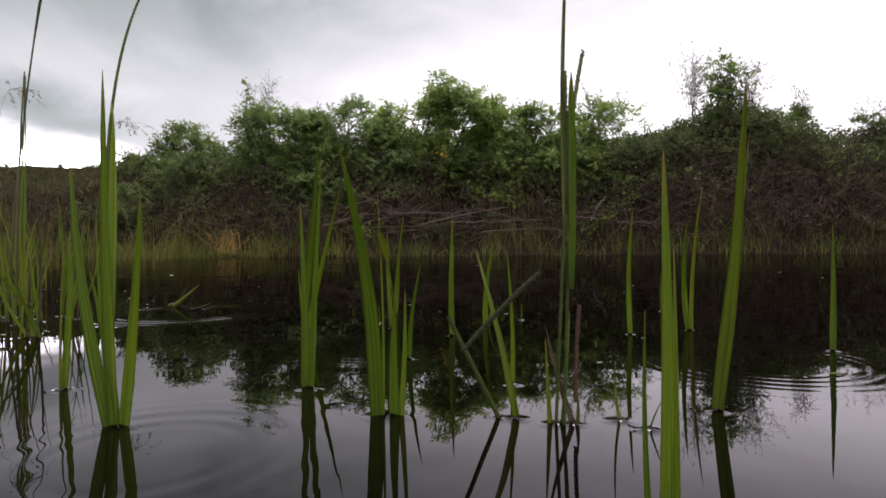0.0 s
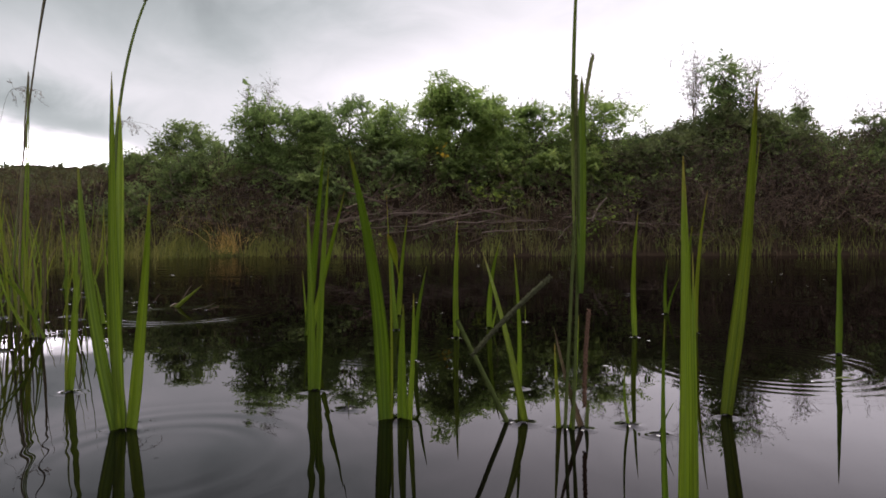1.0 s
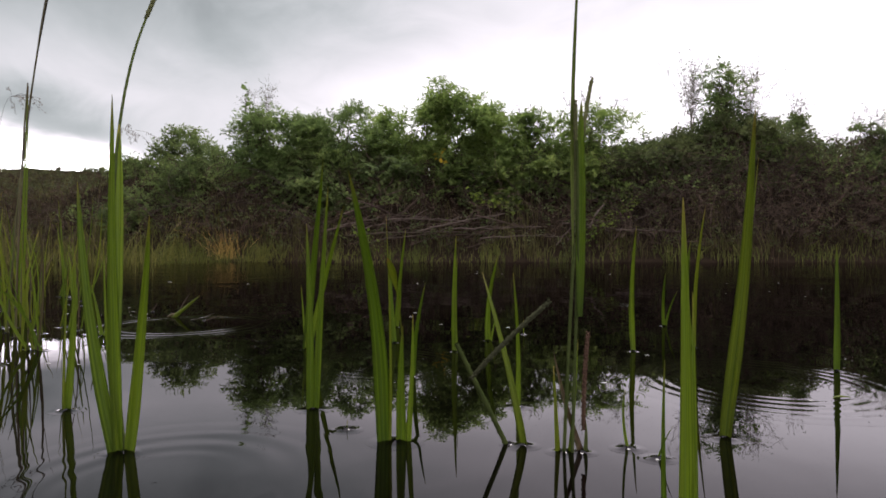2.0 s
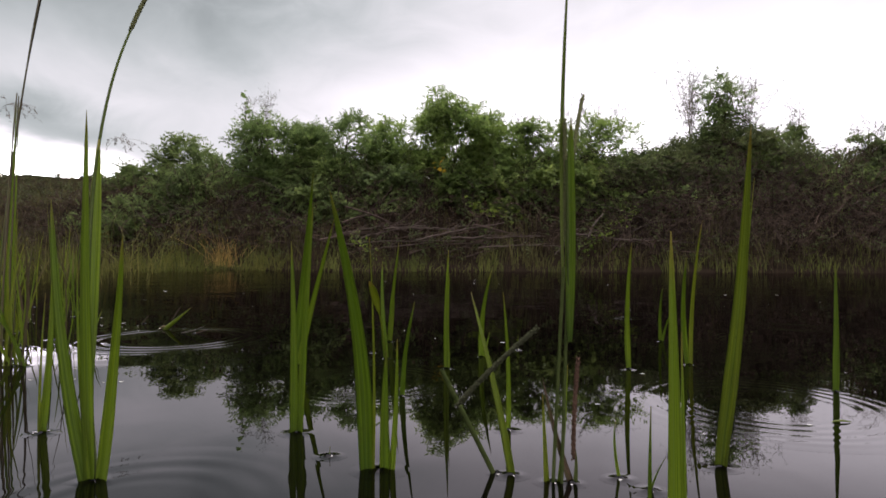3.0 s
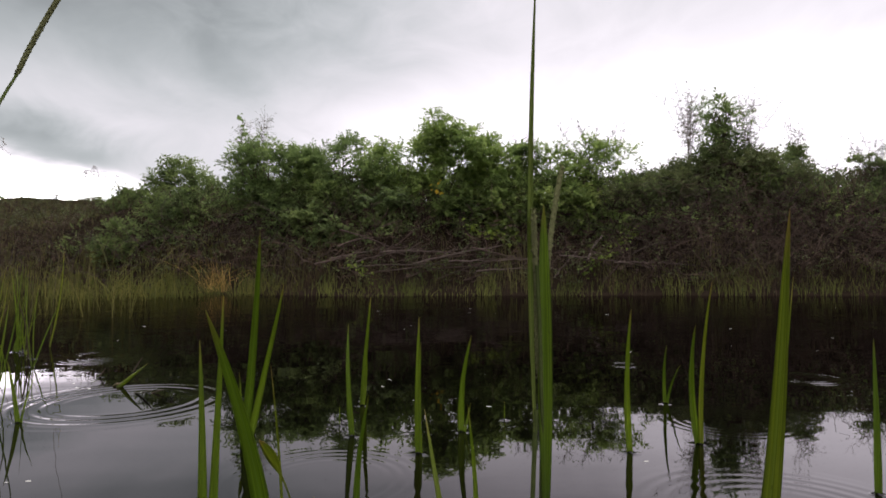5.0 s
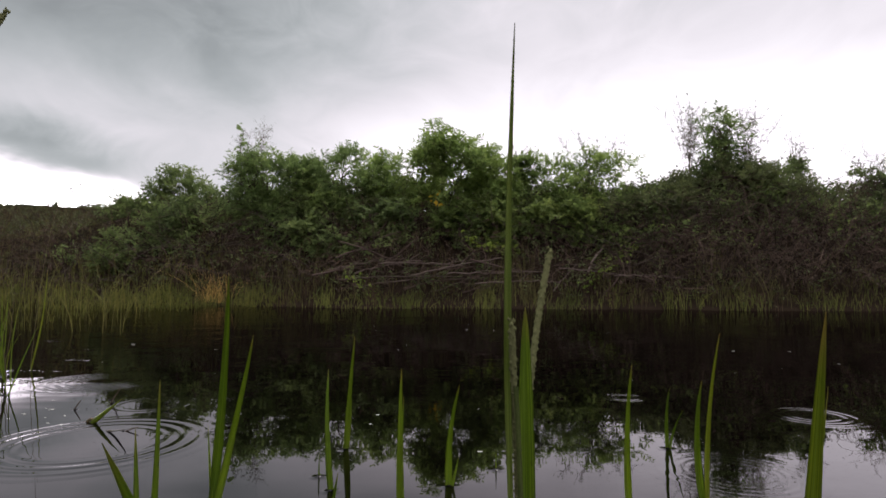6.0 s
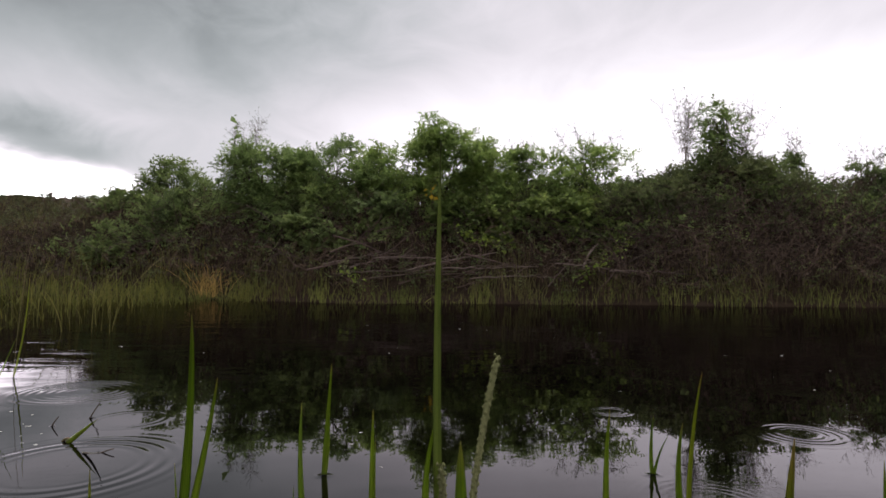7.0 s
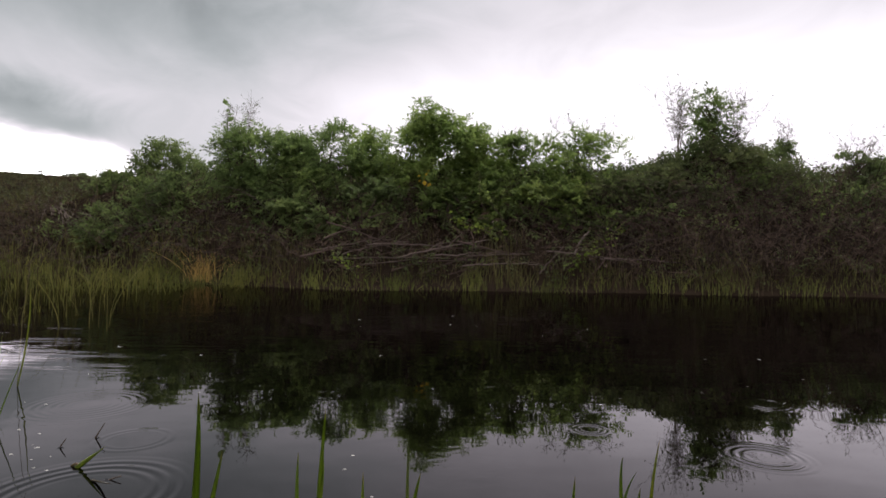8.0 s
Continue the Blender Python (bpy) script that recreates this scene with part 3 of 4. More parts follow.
    tuft(-0.120, 0.648, [(0.0, 0.001, 0.0, 0.011, 0.0035, 0.0)], "tiny reed tip just breaking the water")
    tuft(0.558, 1.519, [(0.0, -0.028, -0.09, 0.145, 0.0125, 0.004), (0.004, 0.012, -0.05, 0.096, 0.0075, 0.001)], "small forked green reed shoot in open water")
    tuft(0.494, 1.193, [(-0.0023, -0.049, -0.114, 0.217, 0.0165, 0.0034), (0.0034, -0.016, -0.09, 0.284, 0.0103, 0.003, BLADE_WARM)], "two-bladed green reed shoot in open water")
    tuft(0.284, 0.618, [(0.0, 0.004, -0.055, 0.338, 0.0160, 0.0110, BLADE_WARM), (0.004, 0.016, -0.03, 0.292, 0.0052, 0.005, BLADE)], "tall yellow-green reed blade with a darker one behind")
    tuft(0.630, 0.958, [(0.0, -0.004, -0.006, 0.208, 0.0122, 0.0018)], "lone straight green reed blade ringed by its meniscus")
    tuft(0.546, 0.697, [(0.0, 0.003, 0.0, 0.089, 0.0073, 0.0)], "short green reed blade in dark water")
    tuft(-0.154, 1.324, [(0.0, 0.0, 0.0, 0.042, 0.0049, 0.0)], "tiny reed tip just breaking the water")
    tuft(0.174, 1.37, [(0.0, 0.0, 0.0, 0.037, 0.0049, 0.0)], "tiny reed tip just breaking the water")
    tuft(0.112, 0.300, [(0.0, -0.005, -0.009, 0.226, 0.0105, 0.0020), (0.0045, -0.001, 0.0, 0.178, 0.0060, 0.0006), (-0.0071, -0.009, -0.014, 0.146, 0.0045, -0.001)],
         "stout green reed clump with a blunt-edged blade close by")

    # the flowering reed: a long stem with a sheath leaf, two seed spikes, withered leaves at its foot
    plant = empty("flowering_reed", 0.108, 0.577, 0.0, "tall flowering reed with two seed spikes and withered basal leaves", "reed")
    path = np.concatenate([curve_points((0.004, 0, -0.06), (0.008, -0.004, 0.08), (0.009, -0.01, 0.17), 12), curve_points((0.009, -0.01, 0.17), (0.007, -0.025, 0.25), (0.002, -0.04, 0.30), 12)[1:]])
    stalk = part("stem", stem_mesh("stem", path, 0.0018, 0.0013, STEM), plant, "dull green jointed stem")
    part("stem", stem_mesh("stem", curve_points((-0.004, 0.002, -0.06), (0.0, -0.006, 0.08), (0.0035, -0.022, 0.205), 16), 0.0018, 0.0016, STEM), plant, "thin side stem")
    flag = np.linspace(0, 1, 32)
    fpath = np.stack([0.003 - 0.005 * flag - 0.003 * np.sin(np.pi * flag), -0.022 - 0.051 * flag ** 1.2, 0.19 + 0.287 * flag], -1)[None]
    fwide = 0.0042 * np.minimum(1, 0.45 + 1.2 * flag) * (1 - flag ** 3.2) + 0.0004
    v, f, uv = ribbons(fpath, fwide[None], (1, 0.3, 0), 0.3, 0.0006)
    part("blade", make_mesh("blade", v, f, FLAG, True, uv), plant, "long narrow grey-green flag leaf")
    sheath = np.linspace(0, 1, 20)
    spath = np.stack([0.0115 - 0.003 * sheath, -0.012 - 0.018 * sheath, 0.135 + 0.205 * sheath], -1)[None]
    v, f, uv = ribbons(spath, (0.0102 * np.sin(np.pi * np.clip(sheath * 0.93 + 0.07, 0, 1)) ** 0.6 + 0.0004)[None], (1, 0.25, 0), 0.3, 0.0008)
    part("sheath_leaf", make_mesh("sheath_leaf", v, f, BLADE, True, uv), stalk, "folded green sheath leaf round the stem")
    part("seed_spike", spike_mesh(curve_points((0.006, -0.018, 0.225), (0.003, -0.03, 0.28), (-0.001, -0.048, 0.335)), 0.0024), stalk, "upright green-brown seed spike")
    part("seed_spike", spike_mesh(curve_points((0.012, -0.006, 0.262), (0.016, 0.004, 0.315), (0.031, 0.018, 0.375)), 0.0026), stalk, "outward-curving green-brown seed spike")
    part("withered_leaf", blade_mesh("withered_leaf", 0.015, -0.027, 0.099, 0.0085, -0.002, BLADE_BROWN, turn=0.4), plant, "curled brown leaf")
    part("withered_spike", spike_mesh(curve_points((0.0175, 0.0, 0.022), (0.0165, -0.002, 0.07), (0.0225, 0.002, 0.118)), 0.0027, BROWN_SPIKE), plant, "withered red-brown spike")
    part("withered_leaf", blade_mesh("withered_leaf", 0.019, 0.0, 0.034, 0.008, 0.001, STEM, turn=0.2), plant, "broken stub of an old stem")
    part("blade", blade_mesh("blade", -0.008, -0.004, 0.085, 0.0062, 0.0, BLADE_WARM), plant)
    part("blade", blade_mesh("blade", 0.004, 0.008, 0.112, 0.0045, 0.001, BLADE), plant)
    meniscus(0.106, 0.577, 0.007)
    meniscus(0.123, 0.575, 0.006)

    # a broken stem propped in the water with a fallen spike across it
    fallen = empty("broken_reed", 0.052, 0.601, 0.0, "broken olive reed stem leaning with its fallen seed spike", "reed")
    path = np.stack([np.linspace(0.014, -0.052, 10), np.linspace(0.01, -0.036, 10), np.linspace(-0.03, 0.109, 10)], -1)
    part("stem", stem_mesh("stem", path, 0.0028, 0.0022, STEM), fallen, "snapped olive stem")
    part("seed_spike", spike_mesh(curve_points((-0.038, -0.040, 0.076), (-0.008, -0.066, 0.118), (0.030, -0.083, 0.154), 12), 0.003, OLD_SPIKE), fallen, "fallen grey-olive seed spike")
    meniscus(0.055, 0.600, 0.004)


build_reeds()


def build_marsh_clump():
    """The thicket of thin grass at the pond's near edge, each culm cluster a thing of its own."""
    rng = np.random.default_rng(11)
    for k in range(30):
        d = rng.uniform(0.95, 2.5)
        x, y = -d * rng.uniform(0.62, 0.82), d
        blades = []
        for _ in range(rng.integers(2, 6)):
            mat = (BLADE, BLADE, BLADE_WARM, BLADE_WARM, BLADE_BROWN)[rng.integers(0, 5)]
            blades.append((rng.uniform(-0.02, 0.02), rng.normal(0, 0.04), rng.uniform(-0.05, 0.05), rng.uniform(0.08, 0.32) + 0.03 * d, rng.uniform(0.003, 0.009), rng.normal(0, 0.010), mat))
        tuft(x, y, blades, "thin yellow-green marsh grass tuft standing in water")
    for x, y, top, h in ((-1.07, 1.41, 0.13, 0.95), (-1.10, 1.5, 0.02, 0.62), (-0.99, 1.33, 0.03, 0.58)):
        root = empty("tall_grass", x, y, 0.0, "tall purplish grass stem with a narrow closed plume", "grass")
        path = curve_points((0, 0, -0.05), (top * 0.3, 0, h * 0.6), (top, 0, h), 24)
        part("stem", stem_mesh("stem", path, 0.003, 0.0014, PURPLE_STEM), root)
        if h > 0.8:
            fan = np.stack([path[14:] + np.array([dx, 0, 0]) * np.sin(np.linspace(0, 2.6, 10))[:, None] for dx in (-0.0032, -0.0016, 0.0016, 0.0032)])
            tagged(part("plume", make_mesh("plume", *tubes(fan, np.full((4, 10), 0.0009), 5)[:2], DRYSTEM, True), root, "narrow brown plume"), kind="stuff")
        else:
            part("blade", blade_mesh("blade", 0.0, top, h, 0.0075, 0.004, BLADE), root)
        part("blade", blade_mesh("blade", 0.0, -0.05, h * 0.45, 0.008, 0.01, BLADE_WARM), root)
        meniscus(x, y, 0.0035)


build_marsh_clump()

# ---- grass beds ----


def grass_bed(name, label, count, place, low, high, width, material, lean=0.18, rng=None, steps=5, kind="stuff"):
    """Many thin blades; place(rng, n) gives their roots."""
    p = place(rng, count)
    h = rng.uniform(low, high, count) * rng.uniform(0.6, 1.0, count)
    if kind == "stuff":
        h *= np.array([0.95 + 0.95 * noise.noise((q[0] * 1.7, q[1] * 1.7, 2.0)) + 0.45 * noise.noise((q[0] * 5.0, q[1] * 5.0, 9.0)) for q in p])
    s = np.linspace(0, 1, steps)
    ang = rng.uniform(0, 2 * np.pi, count)
    amount = rng.normal(0, lean, count) * h
    out = np.stack([np.cos(ang), np.sin(ang), np.zeros(count)], -1) * amount[:, None]
    path = p[:, None] + out[:, None] * (s ** 1.8)[None, :, None]
    path[..., 2] += h[:, None] * (s - 0.12 * (s ** 3) * np.minimum(1, np.abs(amount / h) * 3)[:, None])
    w = rng.uniform(0.6, 1.3, count)[:, None] * width * (np.clip(0.6 + s, 0, 1) * (1 - s) ** 0.6 + 0.03)[None]
    side = np.stack([np.cos(ang + 1.57), np.sin(ang + 1.57), np.zeros(count)], -1) * 0.4 + np.array([1.0, 0, 0])
    v, f, _ = ribbons(path, w, side, 0.15)
    return tagged(new(name, make_mesh(name, set_back(v), f, material)), label, "grass", kind=kind)


def on_ground(x, y, lift=0.0):
    return np.array([ground_height(a, b) + lift for a, b in zip(x, y)])


def shore_place(lo, hi, x0, x1, clump=True):
    def place(rng, n):
        x = rng.uniform(x0, x1, n)
        if clump:
            centres = rng.uniform(x0, x1, max(8, n // 26))
            x = centres[rng.integers(0, len(centres), n)] + rng.normal(0, 0.10, n)
        y = np.array([bank_line(a) for a in x]) + rng.uniform(lo, hi, n)
        return np.stack([x, y, np.maximum(on_ground(x, y), -0.05)], -1)
    return place


def marsh_place(near, far):
    def place(rng, n):
        d = rng.uniform(near, far, n)
        limit = -0.72 + (d - 4.2) * 0.152
        x = d * (limit - rng.exponential(0.2, n) + rng.normal(0, 0.03, n))
        return np.stack([x, d, np.full(n, -0.04)], -1)
    return place


def face_grass(x0, x1, lo, hi):
    def place(rng, n):
        x = rng.uniform(x0, x1, n)
        y = np.array([bank_line(a) for a in x]) + rng.uniform(lo, hi, n)
        return np.stack([x, y, on_ground(x, y) - 0.01], -1)
    return place


G = np.random.default_rng(21)
grass_bed("shore_grass", "fringe of green sedge along the waterline", 2000, shore_place(-0.12, 0.35, -9, 13), 0.05, 0.22, 0.010, SHORE_GRASS, rng=G, lean=0.4)
grass_bed("shore_sedge", "lush short green sedge on the shore", 1500, shore_place(0.0, 0.6, -9, 13), 0.08, 0.30, 0.009, SHORE_GRASS, rng=G, lean=0.55)
grass_bed("bank_sedge", "tall yellow-green sedge at the foot of the low bank", 520, shore_place(0.1, 1.0, -10, -2.9), 0.2, 0.45, 0.010, MARSH_GRASS, rng=G, lean=0.4)
grass_bed("shore_tussock", "olive-brown grass tussocks along the foot of the bank", 1700, shore_place(0.1, 0.9, -2.5, 13), 0.15, 0.42, 0.010, BANK_GRASS, rng=G, lean=0.4)
grass_bed("shore_straw", "withered brown sedge among the green", 1300, shore_place(-0.05, 0.6, -9, 13), 0.15, 0.35, 0.008, BROWN_LEAF, rng=G, lean=0.3)
grass_bed("marsh_grass", "bed of yellow-green reeds growing in the shallows", 950, marsh_place(5.9, 7.6), 0.12, 0.46, 0.008, MARSH_GRASS, rng=G, lean=0.55)
grass_bed("marsh_reed", "scattered tall golden-green reeds in the shallows", 300, marsh_place(4.2, 6.6), 0.16, 0.45, 0.0075, MARSH_GRASS, rng=G, lean=0.4, steps=7)


grass_bed("bank_grass", "olive-brown rough grass over the bank", 3800, face_grass(-12, -3.0, 0.3, 2.7), 0.08, 0.22, 0.010, BANK_GRASS, rng=G, lean=0.35)


def culm_place(rng, n):
    d = rng.uniform(4.2, 7.2, n)
    return np.stack([d * (-0.76 + 0.26 * rng.random(n) ** 1.6), d, np.full(n, -0.04)], -1)


grass_bed("rise_grass", "olive-brown rough grass on the far rise", 2600, face_grass(-20, -5.0, 2.6, 11.0), 0.1, 0.3, 0.014, BANK_GRASS, rng=G, lean=0.35)
grass_bed("tall_culms", "few tall thin bent culms in the shallows", 95, culm_place, 0.3, 0.95, 0.0045, CULM, rng=G, lean=0.4, steps=9)
grass_bed("bank_grass_sparse", "withered grass among the scrub", 2600, face_grass(-3.2, 13, 0.2, 2.2), 0.15, 0.36, 0.009, BANK_GRASS, rng=G, lean=0.35)


def straw_tuft(x, y, n=170):
    z = ground_height(x, y)

    def place(rng, k):
        return np.stack([x + rng.normal(0, 0.10, k), y + rng.normal(0, 0.08, k), np.full(k, z - 0.02)], -1)
    grass_bed("straw_tuft", "tan withered grass clump on the bank", n, place, 0.08, 0.58, 0.0048, STRAW, rng=G, lean=0.75, kind="thing")


straw_tuft(-2.75, 7.36, 110)

# ---- shrubs on the bank ----


def shrub(name, x, y, lobes, leaf, label, size=0.064, slim=0.4, per=11, twig=0.19, category="shrub", density=1.15, open_crown=0.20):
    """A bush: stems rise from the foot to each lobe of the crown; the crown is leafy twigs. A lobe: dx, dy, z, rx, ry, rz."""
    z0 = ground_height(x, y)
    root = empty(name, x, y, z0, label, category, "bushes on the bank")
    rng = np.random.default_rng(int(abs(x * 131 + y * 17) * 100) % 99991)
    tips, ways = [], []
    for dx, dy, z, rx, ry, rz in lobes:
        c, r = np.array([dx, dy, z - z0]), np.array([rx, ry, rz])
        area = 4 * np.pi * ((rx * ry) ** 1.6 + (rx * rz) ** 1.6 + (ry * rz) ** 1.6) ** (1 / 1.6) / 3 ** (1 / 1.6)
        clumps = max(7, int(area * 3.2))
        cd = unit(rng.normal(size=(clumps, 3)) + np.array([0, -0.45, 0.75]))
        cc = c + cd * r * rng.uniform(0.62, 0.95, (clumps, 1))
        cr = np.minimum(0.34, 0.5 * r.min() + 0.05) * rng.uniform(0.65, 1.2, clumps)
        k = max(12, int(area * 105 * density / clumps))
        for q, rad in zip(cc, cr):
            d = unit(rng.normal(size=(k, 3)) + np.array([0, -0.3, 0.75]))
            tips.append(q + d * rad * rng.uniform(0.3, 1.0, (k, 1)) ** 0.7)
            ways.append(d + np.array([0, -0.15, 0.3]) + rng.normal(size=(k, 3)) * 0.4)
        inner_k = int(area * 42 * density)
        d = unit(rng.normal(size=(inner_k, 3)))
        tips.append(c + d * r * rng.uniform(0.2, 0.8, (inner_k, 1)))
        ways.append(d + rng.normal(size=(inner_k, 3)) * 0.5)
        s = np.linspace(0, 1, 9)[:, None]
        foot = np.array([dx * 0.35 + rng.normal(0, 0.05), dy * 0.3, -0.05])
        path = foot + (c + np.array([0, 0, rz * 0.5]) - foot) * s + np.sin(np.pi * s) * np.array([rng.normal(0, 0.08), rng.normal(0, 0.05), 0])
        limb = part("limb", stem_mesh("limb", path, 0.028, 0.008, BARK, 6), root)
        inner = c + unit(rng.normal(size=(10, 3))) * r * 0.85
        mid = (path[5] + inner) / 2 + rng.normal(size=(10, 3)) * 0.06
        for a, b in zip(mid, inner):
            v, f, _ = tubes(np.stack([path[5], a, b])[None], np.array([[0.010, 0.007, 0.003]]), 4)
            part("branch", make_mesh("branch", v, f, BARK, True), limb)
    tips, ways = np.concatenate(tips), np.concatenate(ways)
    gap = np.array([noise.noise(((p[0] + x) * 2.6, (p[1] + y) * 2.6, (p[2] + z0) * 3.0)) for p in tips])
    keep = gap > -open_crown - 0.25 * (tips[:, 2] > tips[:, 2].max() - 0.3)
    tips, ways = tips[keep], ways[keep]
    ln = twig * rng.uniform(0.6, 1.3, len(tips))
    lv, lf, tw = sprays(tips, ways, ln, per, size, slim, rng=rng)
    tips = tips[::3]
    tw = tw[::3]
    part("crown", make_mesh("crown", lv, lf, leaf), root)
    v, f, _ = tubes(tw, np.broadcast_to([0.004, 0.003, 0.0015], (len(tw), 3)), 3)
    tagged(part("twigwork", make_mesh("twigwork", v, f, BARK), root), kind="stuff")
    return root


def build_shrubs():
    # low far scrub at the end of the bank
    shrub("low_scrub", -10.8, 18.0, [(0, 0, 2.45, 0.35, 0.3, 0.16), (0.3, 0, 2.4, 0.3, 0.3, 0.14)], DARK_LEAF, "low dark scrub on the far rise", density=1.6, size=0.045, open_crown=0.5)
    shrub("low_scrub", -13.4, 18.2, [(0, 0, 2.42, 0.5, 0.3, 0.15)], DARK_LEAF, "low dark scrub on the far rise", density=1.6, size=0.045, open_crown=0.5)
    shrub("bush", -4.45, 10.2, [(0, 0, 1.55, 0.55, 0.5, 0.48), (-0.75, 0.1, 1.2, 0.45, 0.5, 0.42), (0.5, 0, 1.2, 0.42, 0.5, 0.45), (-0.1, -0.2, 1.02, 0.7, 0.4, 0.42), (-1.02, 0.1, 1.22, 0.36, 0.4, 0.32)],
          BLUE_LEAF, "rounded leafy green bush on the bank", size=0.076)
    shrub("bush", -3.75, 9.0, [(0, 0, 0.88, 0.75, 0.4, 0.5), (-0.7, -0.3, 0.58, 0.6, 0.35, 0.4), (0.4, -0.3, 0.53, 0.5, 0.35, 0.4)], DARK_LEAF, "dark green bush low on the bank")
    shrub("bush", -2.55, 9.1, [(-0.35, 0, 1.88, 0.32, 0.35, 0.38), (-0.1, 0, 1.58, 0.6, 0.5, 0.5), (0.45, 0.1, 1.78, 0.5, 0.45, 0.42), (0.0, -0.12, 1.2, 0.6, 0.35, 0.34)],
          SHRUB_LEAF, "dense dark green bush with upright shoots on top")
    shrub("bush", -1.5, 9.2, [(0, 0, 1.83, 0.52, 0.45, 0.42), (-0.5, 0, 1.63, 0.45, 0.4, 0.42), (0.45, 0, 1.58, 0.42, 0.4, 0.42), (0, -0.12, 1.28, 0.6, 0.35, 0.34)],
          SHRUB_LEAF, "dense broad-leaved green bush on the bank")
    shrub("bush", -2.05, 9.5, [(0, 0, 1.8, 0.35, 0.3, 0.36), (0.1, 0, 1.4, 0.4, 0.35, 0.4)], SHRUB_LEAF, "small green bush filling a gap in the row")
    shrub("bush", -0.85, 9.4, [(0, 0, 1.90, 0.3, 0.3, 0.30), (0.05, -0.1, 1.53, 0.42, 0.4, 0.42)], TREE_LEAF, "small rounded green bush", size=0.078)
    shrub("small_tree", -0.05, 9.2, [(-0.02, 0, 2.19, 0.40, 0.38, 0.34), (-0.22, 0, 1.93, 0.42, 0.4, 0.4), (0.42, 0, 1.88, 0.5, 0.42, 0.42), (0.15, -0.12, 1.5, 0.6, 0.4, 0.36)],
          TREE_LEAF, "small leafy green tree rising above the bushes", category="tree", size=0.086, slim=0.34)
    shrub("bush", 0.85, 9.25, [(0, 0, 1.93, 0.45, 0.4, 0.33), (0.2, 0, 1.66, 0.6, 0.4, 0.38), (-0.05, -0.1, 1.42, 0.6, 0.35, 0.32)], TREE_LEAF, "leafy green bush with gaps of sky", size=0.078)
    shrub("bush", 1.55, 9.2, [(0, 0, 1.76, 0.45, 0.4, 0.35), (0.15, -0.1, 1.48, 0.6, 0.35, 0.34)], TREE_LEAF, "vine-hung green bush on the bank")
    shrub("bush", 2.35, 9.2, [(-0.02, 0, 2.02, 0.26, 0.28, 0.3), (0.2, 0, 1.74, 0.5, 0.4, 0.38), (-0.25, -0.05, 1.62, 0.45, 0.35, 0.36), (0.1, -0.15, 1.4, 0.65, 0.35, 0.3)], TREE_LEAF,
          "airy light green bush overgrown with vines", density=0.9, open_crown=0.32)
    shrub("low_scrub", 3.25, 9.0, [(0, 0, 1.45, 0.5, 0.45, 0.22), (0.3, -0.3, 1.25, 0.6, 0.4, 0.3)], OLIVE_LEAF, "low olive scrub in a dip of the bank")
    shrub("bush", 4.45, 9.4, [(-0.06, 0, 2.74, 0.25, 0.22, 0.24), (0.14, 0, 2.5, 0.26, 0.24, 0.24), (-0.1, 0, 2.3, 0.2, 0.2, 0.22)],
          SHRUB_LEAF, "tall green bush crowning the mound", density=1.3, open_crown=0.4)
    shrub("low_scrub", 4.4, 9.0, [(-0.75, 0, 1.66, 0.5, 0.4, 0.2), (0.0, -0.1, 1.9, 0.6, 0.4, 0.2), (0.9, 0, 1.7, 0.6, 0.4, 0.2)], OLIVE_LEAF, "olive creepers covering the mound", density=0.8)
    shrub("bush", 5.6, 9.5, [(-0.25, 0, 1.95, 0.28, 0.2, 0.16), (0.0, 0, 2.0, 0.16, 0.15, 0.16), (0.1, 0, 2.16, 0.06, 0.06, 0.12)], DARK_LEAF, "small dark bush on the mound's shoulder", density=0.5, open_crown=0.05)
    shrub("bush", 6.85, 9.5, [(0, 0, 1.85, 0.34, 0.3, 0.2), (0.5, 0, 1.72, 0.4, 0.35, 0.2)], DARK_LEAF, "low dark green bush on the bank top")
    shrub("bush", 8.4, 9.6, [(0, 0, 1.75, 0.5, 0.4, 0.22), (0.9, 0, 1.7, 0.6, 0.4, 0.22)], DARK_LEAF, "low dark green bush on the bank top")
    # a second row that closes the view behind the crest
    for x, y, z in ((-2.9, 10.1, 1.5), (-1.7, 10.2, 1.55), (-0.5, 10.2, 1.55), (0.7, 10.2, 1.55), (1.8, 10.1, 1.5), (-2.3, 11.0, 1.45), (-1.1, 11.1, 1.5), (0.1, 11.1, 1.5), (1.3, 11.0, 1.5), (2.6, 10.6, 1.4)):
        shrub("bush", x, y, [(-0.3, 0, z, 0.5, 0.35, 0.38), (0.35, 0.05, z - 0.05, 0.5, 0.35, 0.36)], DARK_LEAF, "dark bush behind the crest of the bank", open_crown=1.0)
    # plants hanging over the face
    shrub("creeper", 0.35, 8.6, [(0, 0, 1.1, 0.55, 0.25, 0.26), (0.75, 0, 0.95, 0.4, 0.22, 0.2), (0.35, -0.25, 0.72, 0.3, 0.18, 0.18)], VINE_LEAF, "broad-leaved creeper hanging over the bank face", size=0.07, slim=0.75)
    shrub("creeper", -0.75, 8.55, [(0, 0, 1.0, 0.55, 0.25, 0.28), (-0.6, -0.1, 0.8, 0.35, 0.22, 0.2)], DARK_LEAF, "dark creeper over the bank face", size=0.07, slim=0.7)
    shrub("creeper", -1.9, 8.5, [(0, 0, 0.95, 0.45, 0.25, 0.26), (0.3, -0.2, 0.62, 0.32, 0.2, 0.16)], BLUE_LEAF, "blue-green creeper over the bank face", size=0.07, slim=0.6)
